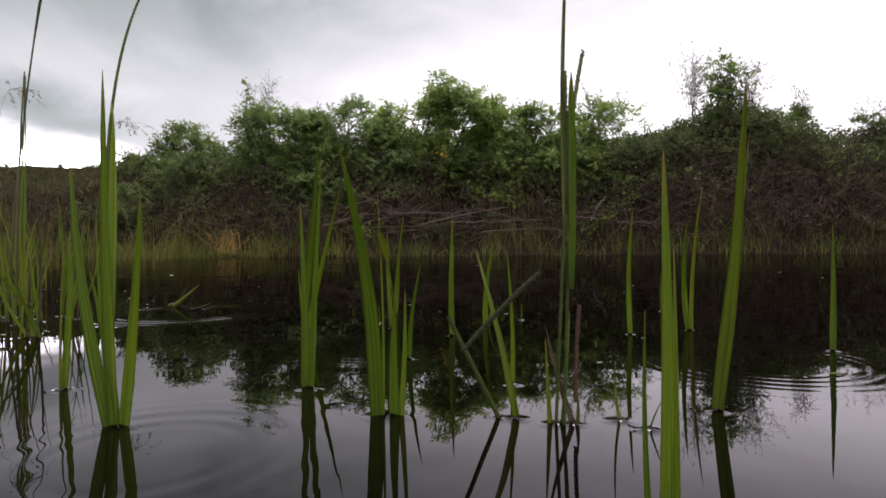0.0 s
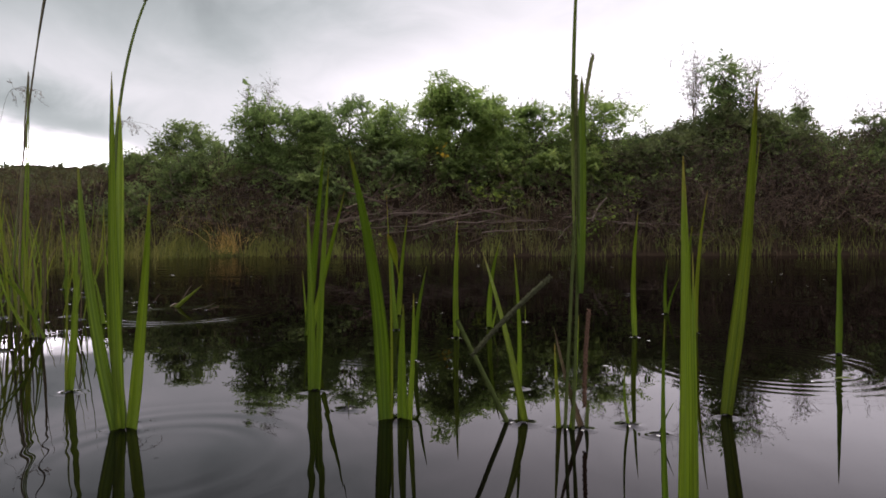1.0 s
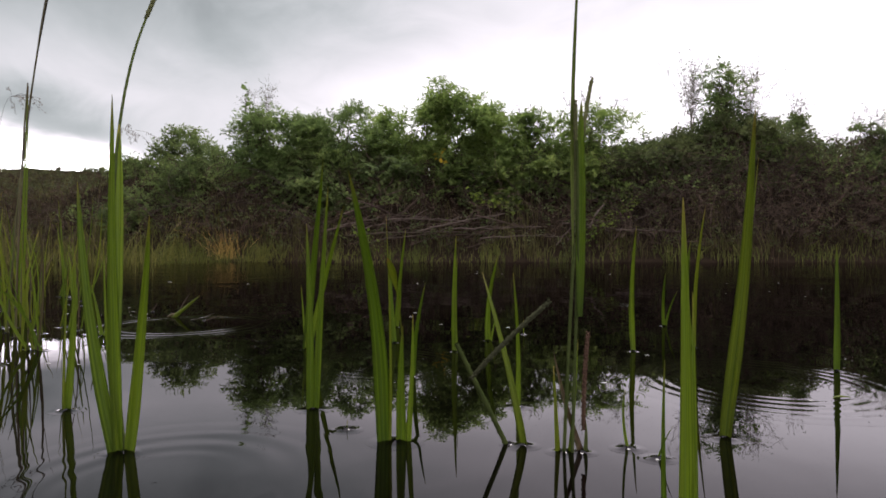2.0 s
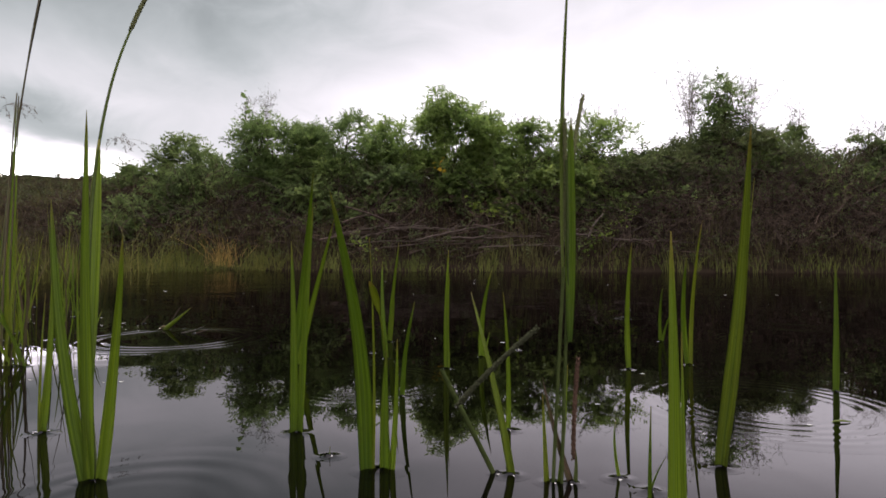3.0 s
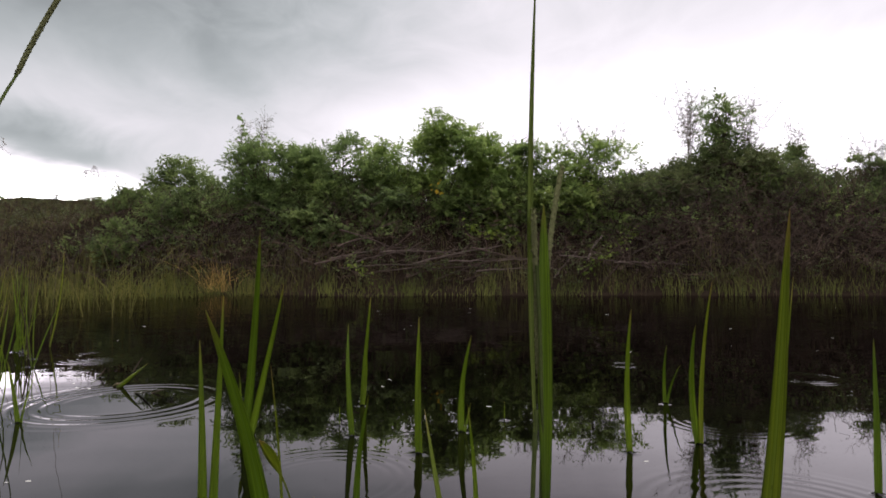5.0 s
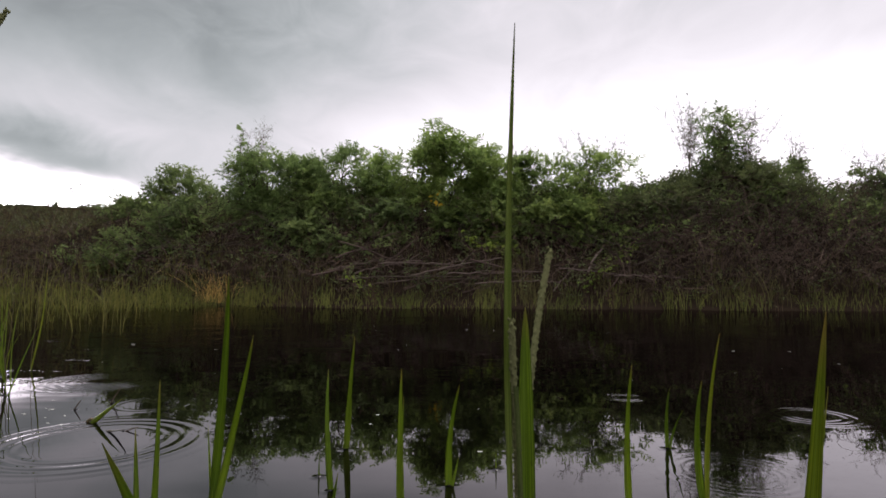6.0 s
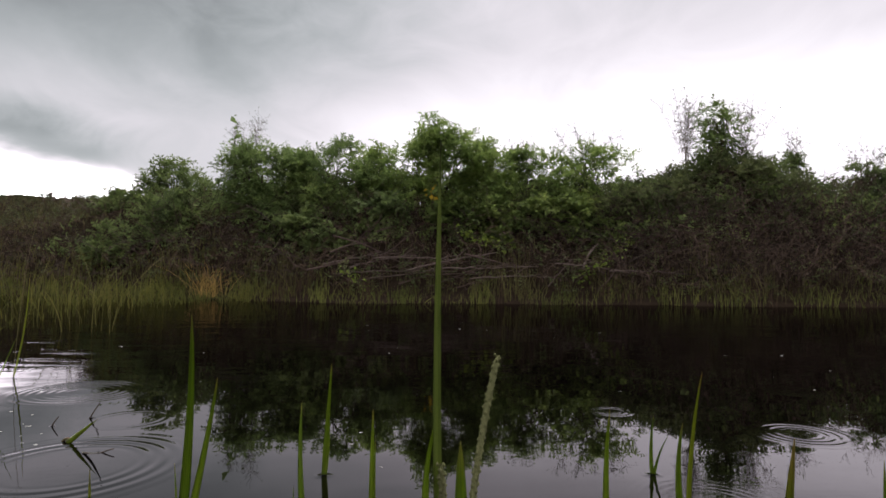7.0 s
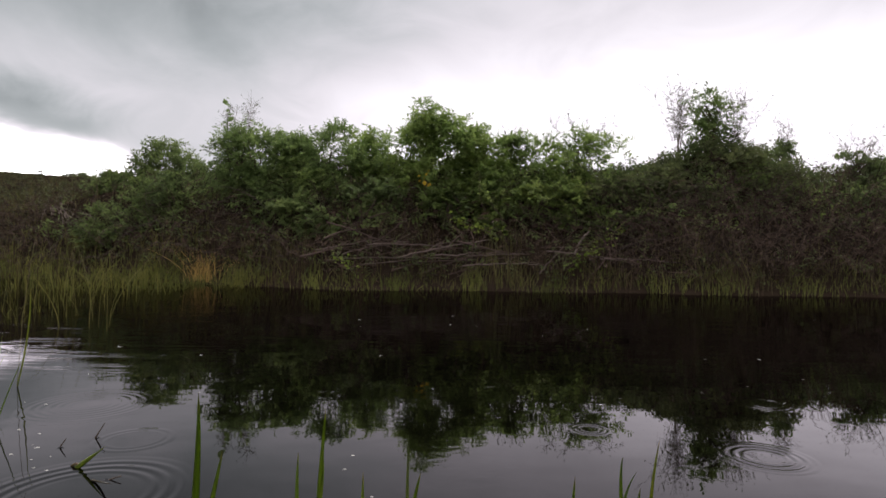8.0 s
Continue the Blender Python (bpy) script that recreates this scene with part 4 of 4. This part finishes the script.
    shrub("creeper", 1.75, 8.55, [(0, 0, 1.1, 0.6, 0.3, 0.35), (0.5, -0.1, 0.75, 0.5, 0.25, 0.25)], VINE_LEAF, "green creeper mixed with dead stems on the bank", size=0.065, slim=0.7, density=0.8)
    shrub("creeper", 2.75, 8.6, [(0, 0, 1.2, 0.5, 0.3, 0.3), (0.4, -0.15, 0.9, 0.5, 0.25, 0.3)], OLIVE_LEAF, "olive creeper on the bank face", size=0.06, density=0.7)


build_shrubs()


def face_place(x0, x1, lo, hi, lift, patchy=0.0):
    """Roots on the bank face; patchy thins them out in drifts."""
    def place(rng, n):
        x = rng.uniform(x0, x1, n)
        y = np.array([bank_line(a) for a in x]) + rng.uniform(lo, hi, n)
        hug = np.where(x < -4.4, 0.3, 1.0) * lift
        p = np.stack([x, y, on_ground(x, y) + rng.uniform(-0.05, 1, n) * hug], -1)
        if patchy:
            drift = np.array([noise.noise((a * 1.5, b * 2.2, 7.0)) for a, b in zip(x, y)])
            p = p[drift >= patchy] if (drift >= patchy).any() else p
        return p
    return place


def leaf_cover(name, label, count, place, leaf, size, slim=0.55, per=7, twig=0.2):
    """Low leafy growth that hugs the bank."""
    rng = np.random.default_rng(count)
    p = place(rng, count)
    count = len(p)
    ways = rng.normal(size=(count, 3)) * 0.6 + np.array([0, -0.6, 0.6])
    lv, lf, _ = sprays(p, ways, twig * rng.uniform(0.6, 1.3, count), per, size, slim, rng=rng)
    return tagged(new(name, make_mesh(name, set_back(lv), lf, leaf)), label, "undergrowth", kind="stuff")


leaf_cover("undergrowth", "dark leafy undergrowth on the bank", 1500, face_place(-5.4, 3.5, 0.95, 2.0, 0.3, -0.02), DARK_LEAF, 0.065)
leaf_cover("undergrowth_green", "green leafy weeds and creepers on the bank", 900, face_place(-3.4, 3.2, 1.15, 2.1, 0.45, 0.05), DARK_LEAF, 0.06, 0.6)
leaf_cover("undergrowth_olive", "olive weeds over the bank and its top", 2300, face_place(-4.6, 13, 0.3, 2.3, 0.22), OLIVE_LEAF, 0.055, 0.4)
leaf_cover("undergrowth_heath", "dark low heath over the end of the bank", 1300, face_place(-12, -4.4, 0.4, 2.6, 0.25), HEATH_LEAF, 0.04, 0.4)
leaf_cover("mound_cover", "olive-brown creepers covering the mound and bank top", 3000, face_place(2.6, 13, 1.0, 2.6, 0.16), OLIVE_LEAF, 0.06, 0.5)
leaf_cover("mound_creeper", "green creepers on the flanks of the mound", 2400, face_place(2.8, 7.5, 1.3, 2.5, 0.22, -0.1), DARK_LEAF, 0.06, 0.6)
leaf_cover("mound_weed", "yellow-green weeds on the flanks of the mound", 800, face_place(2.6, 6.5, 1.0, 2.4, 0.25, 0.1), VINE_LEAF, 0.055, 0.5)
leaf_cover("rise_cover", "low olive weeds over the far rise", 3600, face_place(-20, -5.5, 2.6, 11.2, 0.3), HEATH_LEAF, 0.06, 0.45)
leaf_cover("rise_scrub", "dark low scrub over the far rise", 1200, face_place(-20, -5.5, 5.0, 11.2, 0.5, 0.05), HEATH_LEAF, 0.06, 0.5)
leaf_cover("withered_undergrowth", "withered brown leaves among the scrub", 2600, face_place(-9, 13, 0.25, 2.0, 0.35), BROWN_LEAF, 0.055, 0.4)


def vine_trail(points, n, leaf, label, size=0.07):
    """A trailing vine: a thin stem with leaves standing off along it."""
    rng = np.random.default_rng(n)
    path = curve_points(*points, steps=14)
    root = empty("vine", *points[0], label, "vine")
    o = np.array(points[0])
    part("stem", stem_mesh("stem", path - o, 0.006, 0.003, BARK, 5), root)
    s = rng.uniform(0, 12.99, n)
    i = s.astype(int)
    p = path[i] + (path[i + 1] - path[i]) * (s - i)[:, None] - o + rng.normal(size=(n, 3)) * 0.045
    v, f = leaves(p, rng.normal(size=(n, 3)) + np.array([0, -0.8, -0.1]), rng.normal(size=(n, 3)) * 0.4 + np.array([0, -0.4, 1]), size * rng.uniform(0.6, 1.2, n), 0.8)
    part("foliage", make_mesh("foliage", v, f, leaf), root)


vine_trail([(1.8, 7.66, 0.27), (2.2, 7.8, 0.52), (2.7, 8.1, 0.88)], 150, LIME_LEAF, "bright green vine climbing over dead stems", 0.05)
vine_trail([(-1.45, 8.25, 0.75), (-1.0, 8.2, 0.78), (-0.45, 8.2, 0.7)], 90, LIME_LEAF, "bright yellow-green vine draped over the bank")
vine_trail([(0.35, 8.2, 0.95), (0.75, 8.15, 0.75), (1.15, 8.2, 0.72)], 90, LIME_LEAF, "bright yellow-green vine draped over the bank")
vine_trail([(-1.13, 7.48, 0.38), (-0.95, 7.38, 0.29), (-0.76, 7.28, 0.13)], 60, LIME_LEAF, "yellow-green sprig drooping to the water", 0.05)
vine_trail([(-0.02, 8.75, 1.62), (-0.03, 8.7, 1.52), (-0.06, 8.65, 1.4)], 12, YELLOW_LEAF, "few yellow leaves among the green", 0.085)
vine_trail([(-3.04, 9.05, 1.95), (-3.10, 9.05, 2.3), (-3.0, 9.05, 2.62)], 54, SHRUB_LEAF, "leafy upright shoot above the bush", 0.09)
vine_trail([(1.7, 8.7, 1.6), (1.95, 8.65, 1.45), (2.3, 8.6, 1.5)], 60, VINE_LEAF, "green vine hanging in the bush")


def tangle(name, label, count, place, length, thick, material, rise=0.5, bow=0.35, rng=None):
    """Dry bent stems, criss-crossing."""
    p = place(rng, count)
    ang = rng.uniform(0, 2 * np.pi, count)
    ln = length * rng.uniform(0.5, 1.3, count)
    flat = np.stack([np.cos(ang), np.sin(ang) * 0.5, rng.normal(rise, 0.45, count)], -1)
    d = unit(flat) * ln[:, None]
    s = np.linspace(0, 1, 7)
    sag = rng.normal(0.3, 0.35, count) * bow * ln
    wig = rng.normal(size=(count, 3)) * 0.12 * ln[:, None]
    path = p[:, None] + d[:, None] * s[None, :, None] + wig[:, None] * np.sin(np.pi * 2 * s)[None, :, None]
    path[..., 2] += (sag[:, None] * np.sin(np.pi * s)[None]) - (sag * 0.5)[:, None] * s[None] ** 2
    r = thick * rng.uniform(0.5, 1.4, count)[:, None] * np.linspace(1, 0.35, 7)[None]
    v, f, _ = tubes(path, r, 3)
    return tagged(new(name, make_mesh(name, set_back(v), f, material)), label, "brushwood", kind="stuff")


def thicket(name, label, count, place, length, thick, material, rng):
    """Arching dead stems, each a part."""
    p = place(rng, count)
    x, y = float(p[:, 0].mean()), float(p[:, 1].mean())
    o = np.array((x, y, ground_height(x, y)))
    root = empty(name, *o, label, "brushwood")
    for q in p - o:
        ln = length * rng.uniform(0.5, 1.3)
        ang = rng.uniform(0, 2 * np.pi)
        end = q + np.array([math.cos(ang), math.sin(ang) * 0.4, rng.normal(0.25, 0.35)]) * ln
        mid = (q + end) / 2 + np.array([rng.normal(0, 0.1), 0, rng.normal(0.18, 0.12)]) * ln
        part("stem", stem_mesh("stem", curve_points(q, mid, end, 7), thick, thick * 0.4, material, 4), root)


T = np.random.default_rng(31)
tangle("dry_tangle", "tangle of brown dead stems covering the bank", 3300, face_place(2.4, 13, 0.25, 1.25, 0.35), 0.55, 0.0045, DRYSTEM, rng=T)
tangle("dry_tangle_top", "brown dead stems along the bank top", 650, face_place(6.0, 13, 1.4, 2.1, 0.3), 0.5, 0.0045, DRYSTEM, rng=T)
tangle("dry_tangle_low", "brown dead stems among the bushes", 900, face_place(-8, 2.6, 0.25, 1.6, 0.3), 0.5, 0.0045, DRYSTEM, rng=T)
thicket("brushwood", "arching pale dead stems over the brown tangle", 190, face_place(2.4, 11, 0.5, 1.6, 0.4), 0.85, 0.0048, DEADTWIG, T)
thicket("brushwood", "pale dead stems sticking from the undergrowth", 110, face_place(-6, 2.5, 0.3, 1.3, 0.4), 0.7, 0.0042, DEADTWIG, T)


def dead_branch(x, y, length, turn, tilt, radius, material, label):
    """A fallen branch with a crook and side stubs, lying on the bank."""
    rng = np.random.default_rng(int(abs(x * 977 + y * 71) * 10) % 9999)
    s = np.linspace(-0.5, 0.5, 12)
    path = np.stack([s * length, 0.06 * length * np.sin(s * 5 + rng.uniform(0, 3)), 0.04 * length * np.sin(s * 4 + rng.uniform(0, 3))], -1)
    root = empty("dead_branch", x, y, ground_height(x, y) + 0.09, label, "branch", "dead branches piled on the bank")
    root.rotation_euler = (0, -radians(tilt), radians(turn))
    limb = part("limb", stem_mesh("limb", path, radius, radius * 0.45, material, 6), root)
    for _ in range(3):
        i = rng.integers(3, 11)
        tip = path[i] + np.array([rng.uniform(0.05, 0.2), rng.normal(0, 0.06), rng.normal(0, 0.08)]) * length
        part("side_twig", stem_mesh("side_twig", curve_points(path[i], (path[i] + tip) / 2 + np.array([0, 0, 0.03]), tip, 6), radius * 0.45, radius * 0.15, material, 5), limb)


for k in range(22):
    dead_branch(T.uniform(-1.3, 1.6), T.uniform(7.7, 8.15), T.uniform(0.5, 1.5), T.normal(0, 24), T.normal(10, 16), T.uniform(0.007, 0.014), DEADWOOD, "grey-brown dead branch lying on the bank")
for k in range(14):
    dead_branch(T.uniform(2.3, 8.5), T.uniform(7.8, 8.6), T.uniform(0.5, 1.3), T.normal(0, 30), T.normal(10, 22), T.uniform(0.006, 0.012), DEADWOOD, "brown dead branch caught in the tangle")
dead_branch(2.08, 8.12, 0.55, 10, 58, 0.022, PALEWOOD, "bleached broken branch standing on the bank")
dead_branch(0.35, 7.82, 1.5, 3, 12, 0.014, DEADWOOD, "long dead branch lying on the bank")


def long_branch(a, b, sag, radius, material, label):
    """A long straight fallen branch between two resting points, with a few side twigs."""
    rng = np.random.default_rng(int(abs(a[0] * 531 + b[0] * 77) * 100) % 9973)
    a, b = np.array(a), np.array(b)
    root = empty("dead_branch", *a, label, "branch", "dead branches piled on the bank")
    path = curve_points((0, 0, 0), (b - a) / 2 + np.array([0, 0, sag]), b - a, 14) + rng.normal(size=(14, 3)) * 0.006
    limb = part("limb", stem_mesh("limb", path, radius, radius * 0.45, material, 7), root)
    for i in (4, 7, 10):
        tip = path[i] + (b - a) * rng.uniform(0.12, 0.25) + np.array([0, -0.02, rng.normal(0.03, 0.07)])
        part("side_twig", stem_mesh("side_twig", curve_points(path[i], (path[i] + tip) / 2 + np.array([0, 0, 0.02]), tip, 6), radius * 0.45, radius * 0.15, material, 5), limb)


for a, b, sag, r in (((-1.40, 7.62, 0.46), (-0.42, 7.86, 0.62), 0.04, 0.014), ((-1.05, 7.60, 0.42), (-0.22, 7.80, 0.60), 0.05, 0.012), ((-0.35, 7.58, 0.40), (0.82, 7.84, 0.64), 0.03, 0.013),
                     ((-1.25, 7.56, 0.34), (0.30, 7.62, 0.38), 0.05, 0.010), ((0.1, 7.60, 0.44), (1.35, 7.75, 0.47), -0.03, 0.010), ((-0.95, 7.56, 0.27), (-0.1, 7.62, 0.36), 0.02, 0.010),
                     ((-0.75, 7.62, 0.55), (0.35, 7.74, 0.53), 0.04, 0.011), ((0.45, 7.56, 0.30), (1.5, 7.62, 0.33), 0.04, 0.009), ((1.55, 7.70, 0.50), (2.75, 7.80, 0.36), 0.05, 0.010),
                     ((2.25, 7.66, 0.42), (3.3, 7.72, 0.38), 0.03, 0.010), ((1.45, 7.6, 0.22), (1.78, 7.75, 0.56), 0.02, 0.008)):
    long_branch(a, b, sag, r, STICK, "long grey-brown stick lying across the brushwood")


def weed(x, y, z, height, spread, count, label, seed, leaf=0.024):
    """A feathery dry weed: fine stems that branch again and again."""
    rng = np.random.default_rng(seed)
    count = count * 2
    root = empty("feathery_weed", x, y, z, label, "weed")
    stems = []
    for _ in range(count):
        tip = np.array([rng.normal(0, spread), rng.normal(0, spread * 0.5), height * rng.uniform(0.7, 1.05)])
        stems.append(curve_points((rng.normal(0, 0.03), 0, -0.1), tip * np.array([0.3, 0.3, 0.6]), tip, 10))
    stems = np.array(stems)
    for path in stems:
        part("stem", stem_mesh("stem", path, 0.0036, 0.0014, GREYTWIG, 4), root)
    k = count * 34
    si, pi = rng.integers(0, count, k), rng.integers(3, 10, k)
    a = stems[si, pi]
    d = unit(rng.normal(size=(k, 3)) + np.array([0, 0, 0.7])) * (height * 0.19 * rng.uniform(0.3, 1.2, k))[:, None]
    tw = np.stack([a, a + d * 0.5 + rng.normal(size=(k, 3)) * 0.008, a + d], 1)
    tagged(part("twigwork", make_mesh("twigwork", *tubes(tw, np.broadcast_to([0.0019, 0.0015, 0.0009], (k, 3)), 3)[:2], GREYTWIG), root), kind="stuff")
    m = k * 2
    li = rng.integers(0, k, m)
    lv, lf = leaves(tw[li, 2] + rng.normal(size=(m, 3)) * 0.008, rng.normal(size=(m, 3)), rng.normal(size=(m, 3)), leaf * rng.uniform(0.6, 1.4, m), 0.35)
    part("foliage", make_mesh("foliage", lv, lf, OLIVE_LEAF), root)


weed(3.95, 9.35, 1.95, 1.2, 0.19, 8, "feathery dry weed standing on the mound", 1)
weed(4.84, 9.35, 1.9, 1.15, 0.22, 8, "feathery dry weed standing on the mound", 2)
weed(-3.05, 9.1, 1.6, 1.0, 0.08, 2, "thin upright weed rising over the bushes", 3)
weed(-2.75, 9.15, 1.7, 1.0, 0.06, 2, "thin upright weed rising over the bushes", 9)
weed(2.4, 9.3, 1.6, 0.95, 0.3, 6, "airy weed rising over the bush", 4)
weed(5.75, 9.5, 1.7, 0.95, 0.12, 4, "thin weed leaning on the mound's shoulder", 5)
weed(7.0, 9.5, 1.6, 0.95, 0.35, 6, "sparse weed over the bank-top bush", 6)
weed(-11.9, 18.1, 2.25, 0.5, 0.2, 4, "thin dark weed on the far rise", 7, 0.05)
weed(-10.8, 18.1, 2.2, 0.4, 0.2, 5, "thin dark weed on the far rise", 8, 0.05)
weed(-13.1, 18.1, 2.2, 0.42, 0.22, 7, "thin dark weed on the far rise", 11, 0.05)
weed(1.4, 9.2, 1.7, 0.7, 0.25, 4, "airy weed rising over the bush", 10)


def panicle_grass(x, y, rise, across, label, seed):
    """A tall arching grass with a drooping open seed head."""
    rng = np.random.default_rng(seed)
    root = empty("panicle_grass", x, y, 0.0, label, "grass")
    stem = curve_points((0, 0, -0.05), (across * 0.25, 0, rise * 1.12), (across, 0, rise), 22)
    part("stem", stem_mesh("stem", stem, 0.0010, 0.0004, PURPLE_STEM, 5), root)
    part("blade", blade_mesh("blade", 0.004, 0.05, rise * 0.55, 0.008, 0.012, BLADE_WARM), root)
    k = 12
    a = stem[rng.integers(17, 22, k)]
    out = np.stack([rng.normal(0.035, 0.03, k), rng.normal(0, 0.02, k), rng.uniform(-0.01, 0.04, k)], -1)
    s = np.linspace(0, 1, 9)[None, :, None]
    threads = a[:, None] + out[:, None] * s * 1.5 - np.array([0, 0, 0.08]) * (s ** 2.2) * rng.uniform(0.3, 1.0, (k, 1, 1))
    tagged(part("seed_head", make_mesh("seed_head", *tubes(threads, np.full((k, 9), 0.0006), 3)[:2], GREYTWIG), root, "open drooping seed head"), kind="stuff")
    m = 120
    q = threads[rng.integers(0, k, m), rng.integers(5, 9, m)] + rng.normal(size=(m, 3)) * 0.003
    v, f = leaves(q, rng.normal(size=(m, 3)) * 0.4 + np.array([0.3, 0, -0.8]), rng.normal(size=(m, 3)), 0.012 * rng.uniform(0.7, 1.3, m), 0.25)
    tagged(part("spikelets", make_mesh("spikelets", v, f, GREYTWIG), root, "small hanging spikelets"), kind="stuff")


panicle_grass(-1.60, 2.62, 0.735, 0.17, "tall arching grass with a drooping feathery seed head", 5)
panicle_grass(-2.13, 2.7, 0.90, 0.14, "tall arching grass with a small feathery seed head", 6)

# ---- things afloat ----


def floating_debris():
    twig = empty("floating_twig", -0.807, 1.731, 0.0, "bent yellowish reed leaf afloat with its tip raised", "debris")
    v, f, uv = ribbons(curve_points((-0.012, 0, -0.006), (0.025, -0.012, 0.022), (0.088, -0.037, 0.068), 12)[None], (0.014 * (1.02 - np.linspace(0, 1, 12) ** 2))[None], (-0.6, 0.2, 0.8), 0.2, 0.0006)
    part("leaf", make_mesh("leaf", v, f, BLADE_WARM, True, uv), twig)
    part("stalk", stem_mesh("stalk", curve_points((0.0, 0, 0.003), (-0.008, 0, 0.016), (-0.03, 0.01, -0.004), 8), 0.0045, 0.003, BLADE_BROWN), twig)
    for x, y, dx, dz in ((-0.95, 1.88, 0.015, 0.026), (-0.895, 1.97, 0.020, 0.045), (-0.689, 1.647, 0.036, 0.010)):
        stick = empty("floating_twig", x, y, 0.0, "thin dark twig poking out of the water", "debris")
        part("stalk", stem_mesh("stalk", curve_points((-dx, 0, -0.02), (dx * 0.4, 0, dz * 0.6), (dx, 0, dz), 7), 0.0024, 0.0012, BARK, 6), stick)
        meniscus(x, y, 0.005)
    chip = empty("floating_leaf", -0.713, 1.645, 0.0, "curled brown leaf afloat on the pond", "debris")
    part("leaf", make_mesh("leaf", *ribbons(curve_points((-0.012, 0, 0.001), (0.03, -0.03, 0.006), (0.10, -0.11, 0.035), 10)[None], (0.008 * (1.02 - np.linspace(0, 1, 10) ** 2))[None], (0.1, 1, 0), 0.2, 0.0006)[:2], BLADE_BROWN, True), chip)
    pad = empty("floating_leaf", 0.519, 0.784, 0.0, "small yellow-green leaf scrap afloat on the pond", "debris")
    part("leaf", make_mesh("leaf", *ribbons(curve_points((-0.011, 0, 0.001), (0.0, 0, 0.004), (0.013, 0, 0.001), 8)[None], (0.008 * np.sin(np.linspace(0.2, 2.9, 8)))[None], (0.1, 1, 0), 0.1, 0.0006)[:2], BLADE_WARM, True), pad)


floating_debris()


def bubbles():
    """Bubbles and specks on the surface, coloured pale to stand in for glints."""
    rng = np.random.default_rng(17)
    n = 84
    d = np.concatenate([rng.uniform(0.7, 5.5, 34), rng.uniform(1.0, 2.6, 50)])
    x = np.concatenate([d[:34] * rng.uniform(-0.7, 0.75, 34), d[34:] * rng.uniform(-0.82, -0.5, 50)])
    ang = np.arange(8) * 2 * np.pi / 8
    prof = [(1.0, 0.0), (0.92, 0.4), (0.6, 0.75)]
    v, f = [], []
    for k in range(n):
        r = rng.uniform(0.0008, 0.0022) * (0.7 + 0.3 * d[k])
        b = len(v)
        for q, h in prof:
            v += [(x[k] + r * q * math.cos(a) * 2.6, d[k] + r * q * math.sin(a), 0.0002 + r * h * 0.2) for a in ang]
        for j in range(2):
            f += [(b + j * 8 + i, b + j * 8 + (i + 1) % 8, b + j * 8 + 8 + (i + 1) % 8, b + j * 8 + 8 + i) for i in range(8)]
        f += [(b + 16, b + 17, b + 18, b + 19), (b + 16, b + 19, b + 20, b + 23), (b + 20, b + 21, b + 22, b + 23)]
    tagged(new("surface_specks", make_mesh("surface_specks", v, f, GLINT_FLECKS, True)), "specks and bubbles scattered on the water, coloured pale for glints", "debris", kind="stuff")


bubbles()
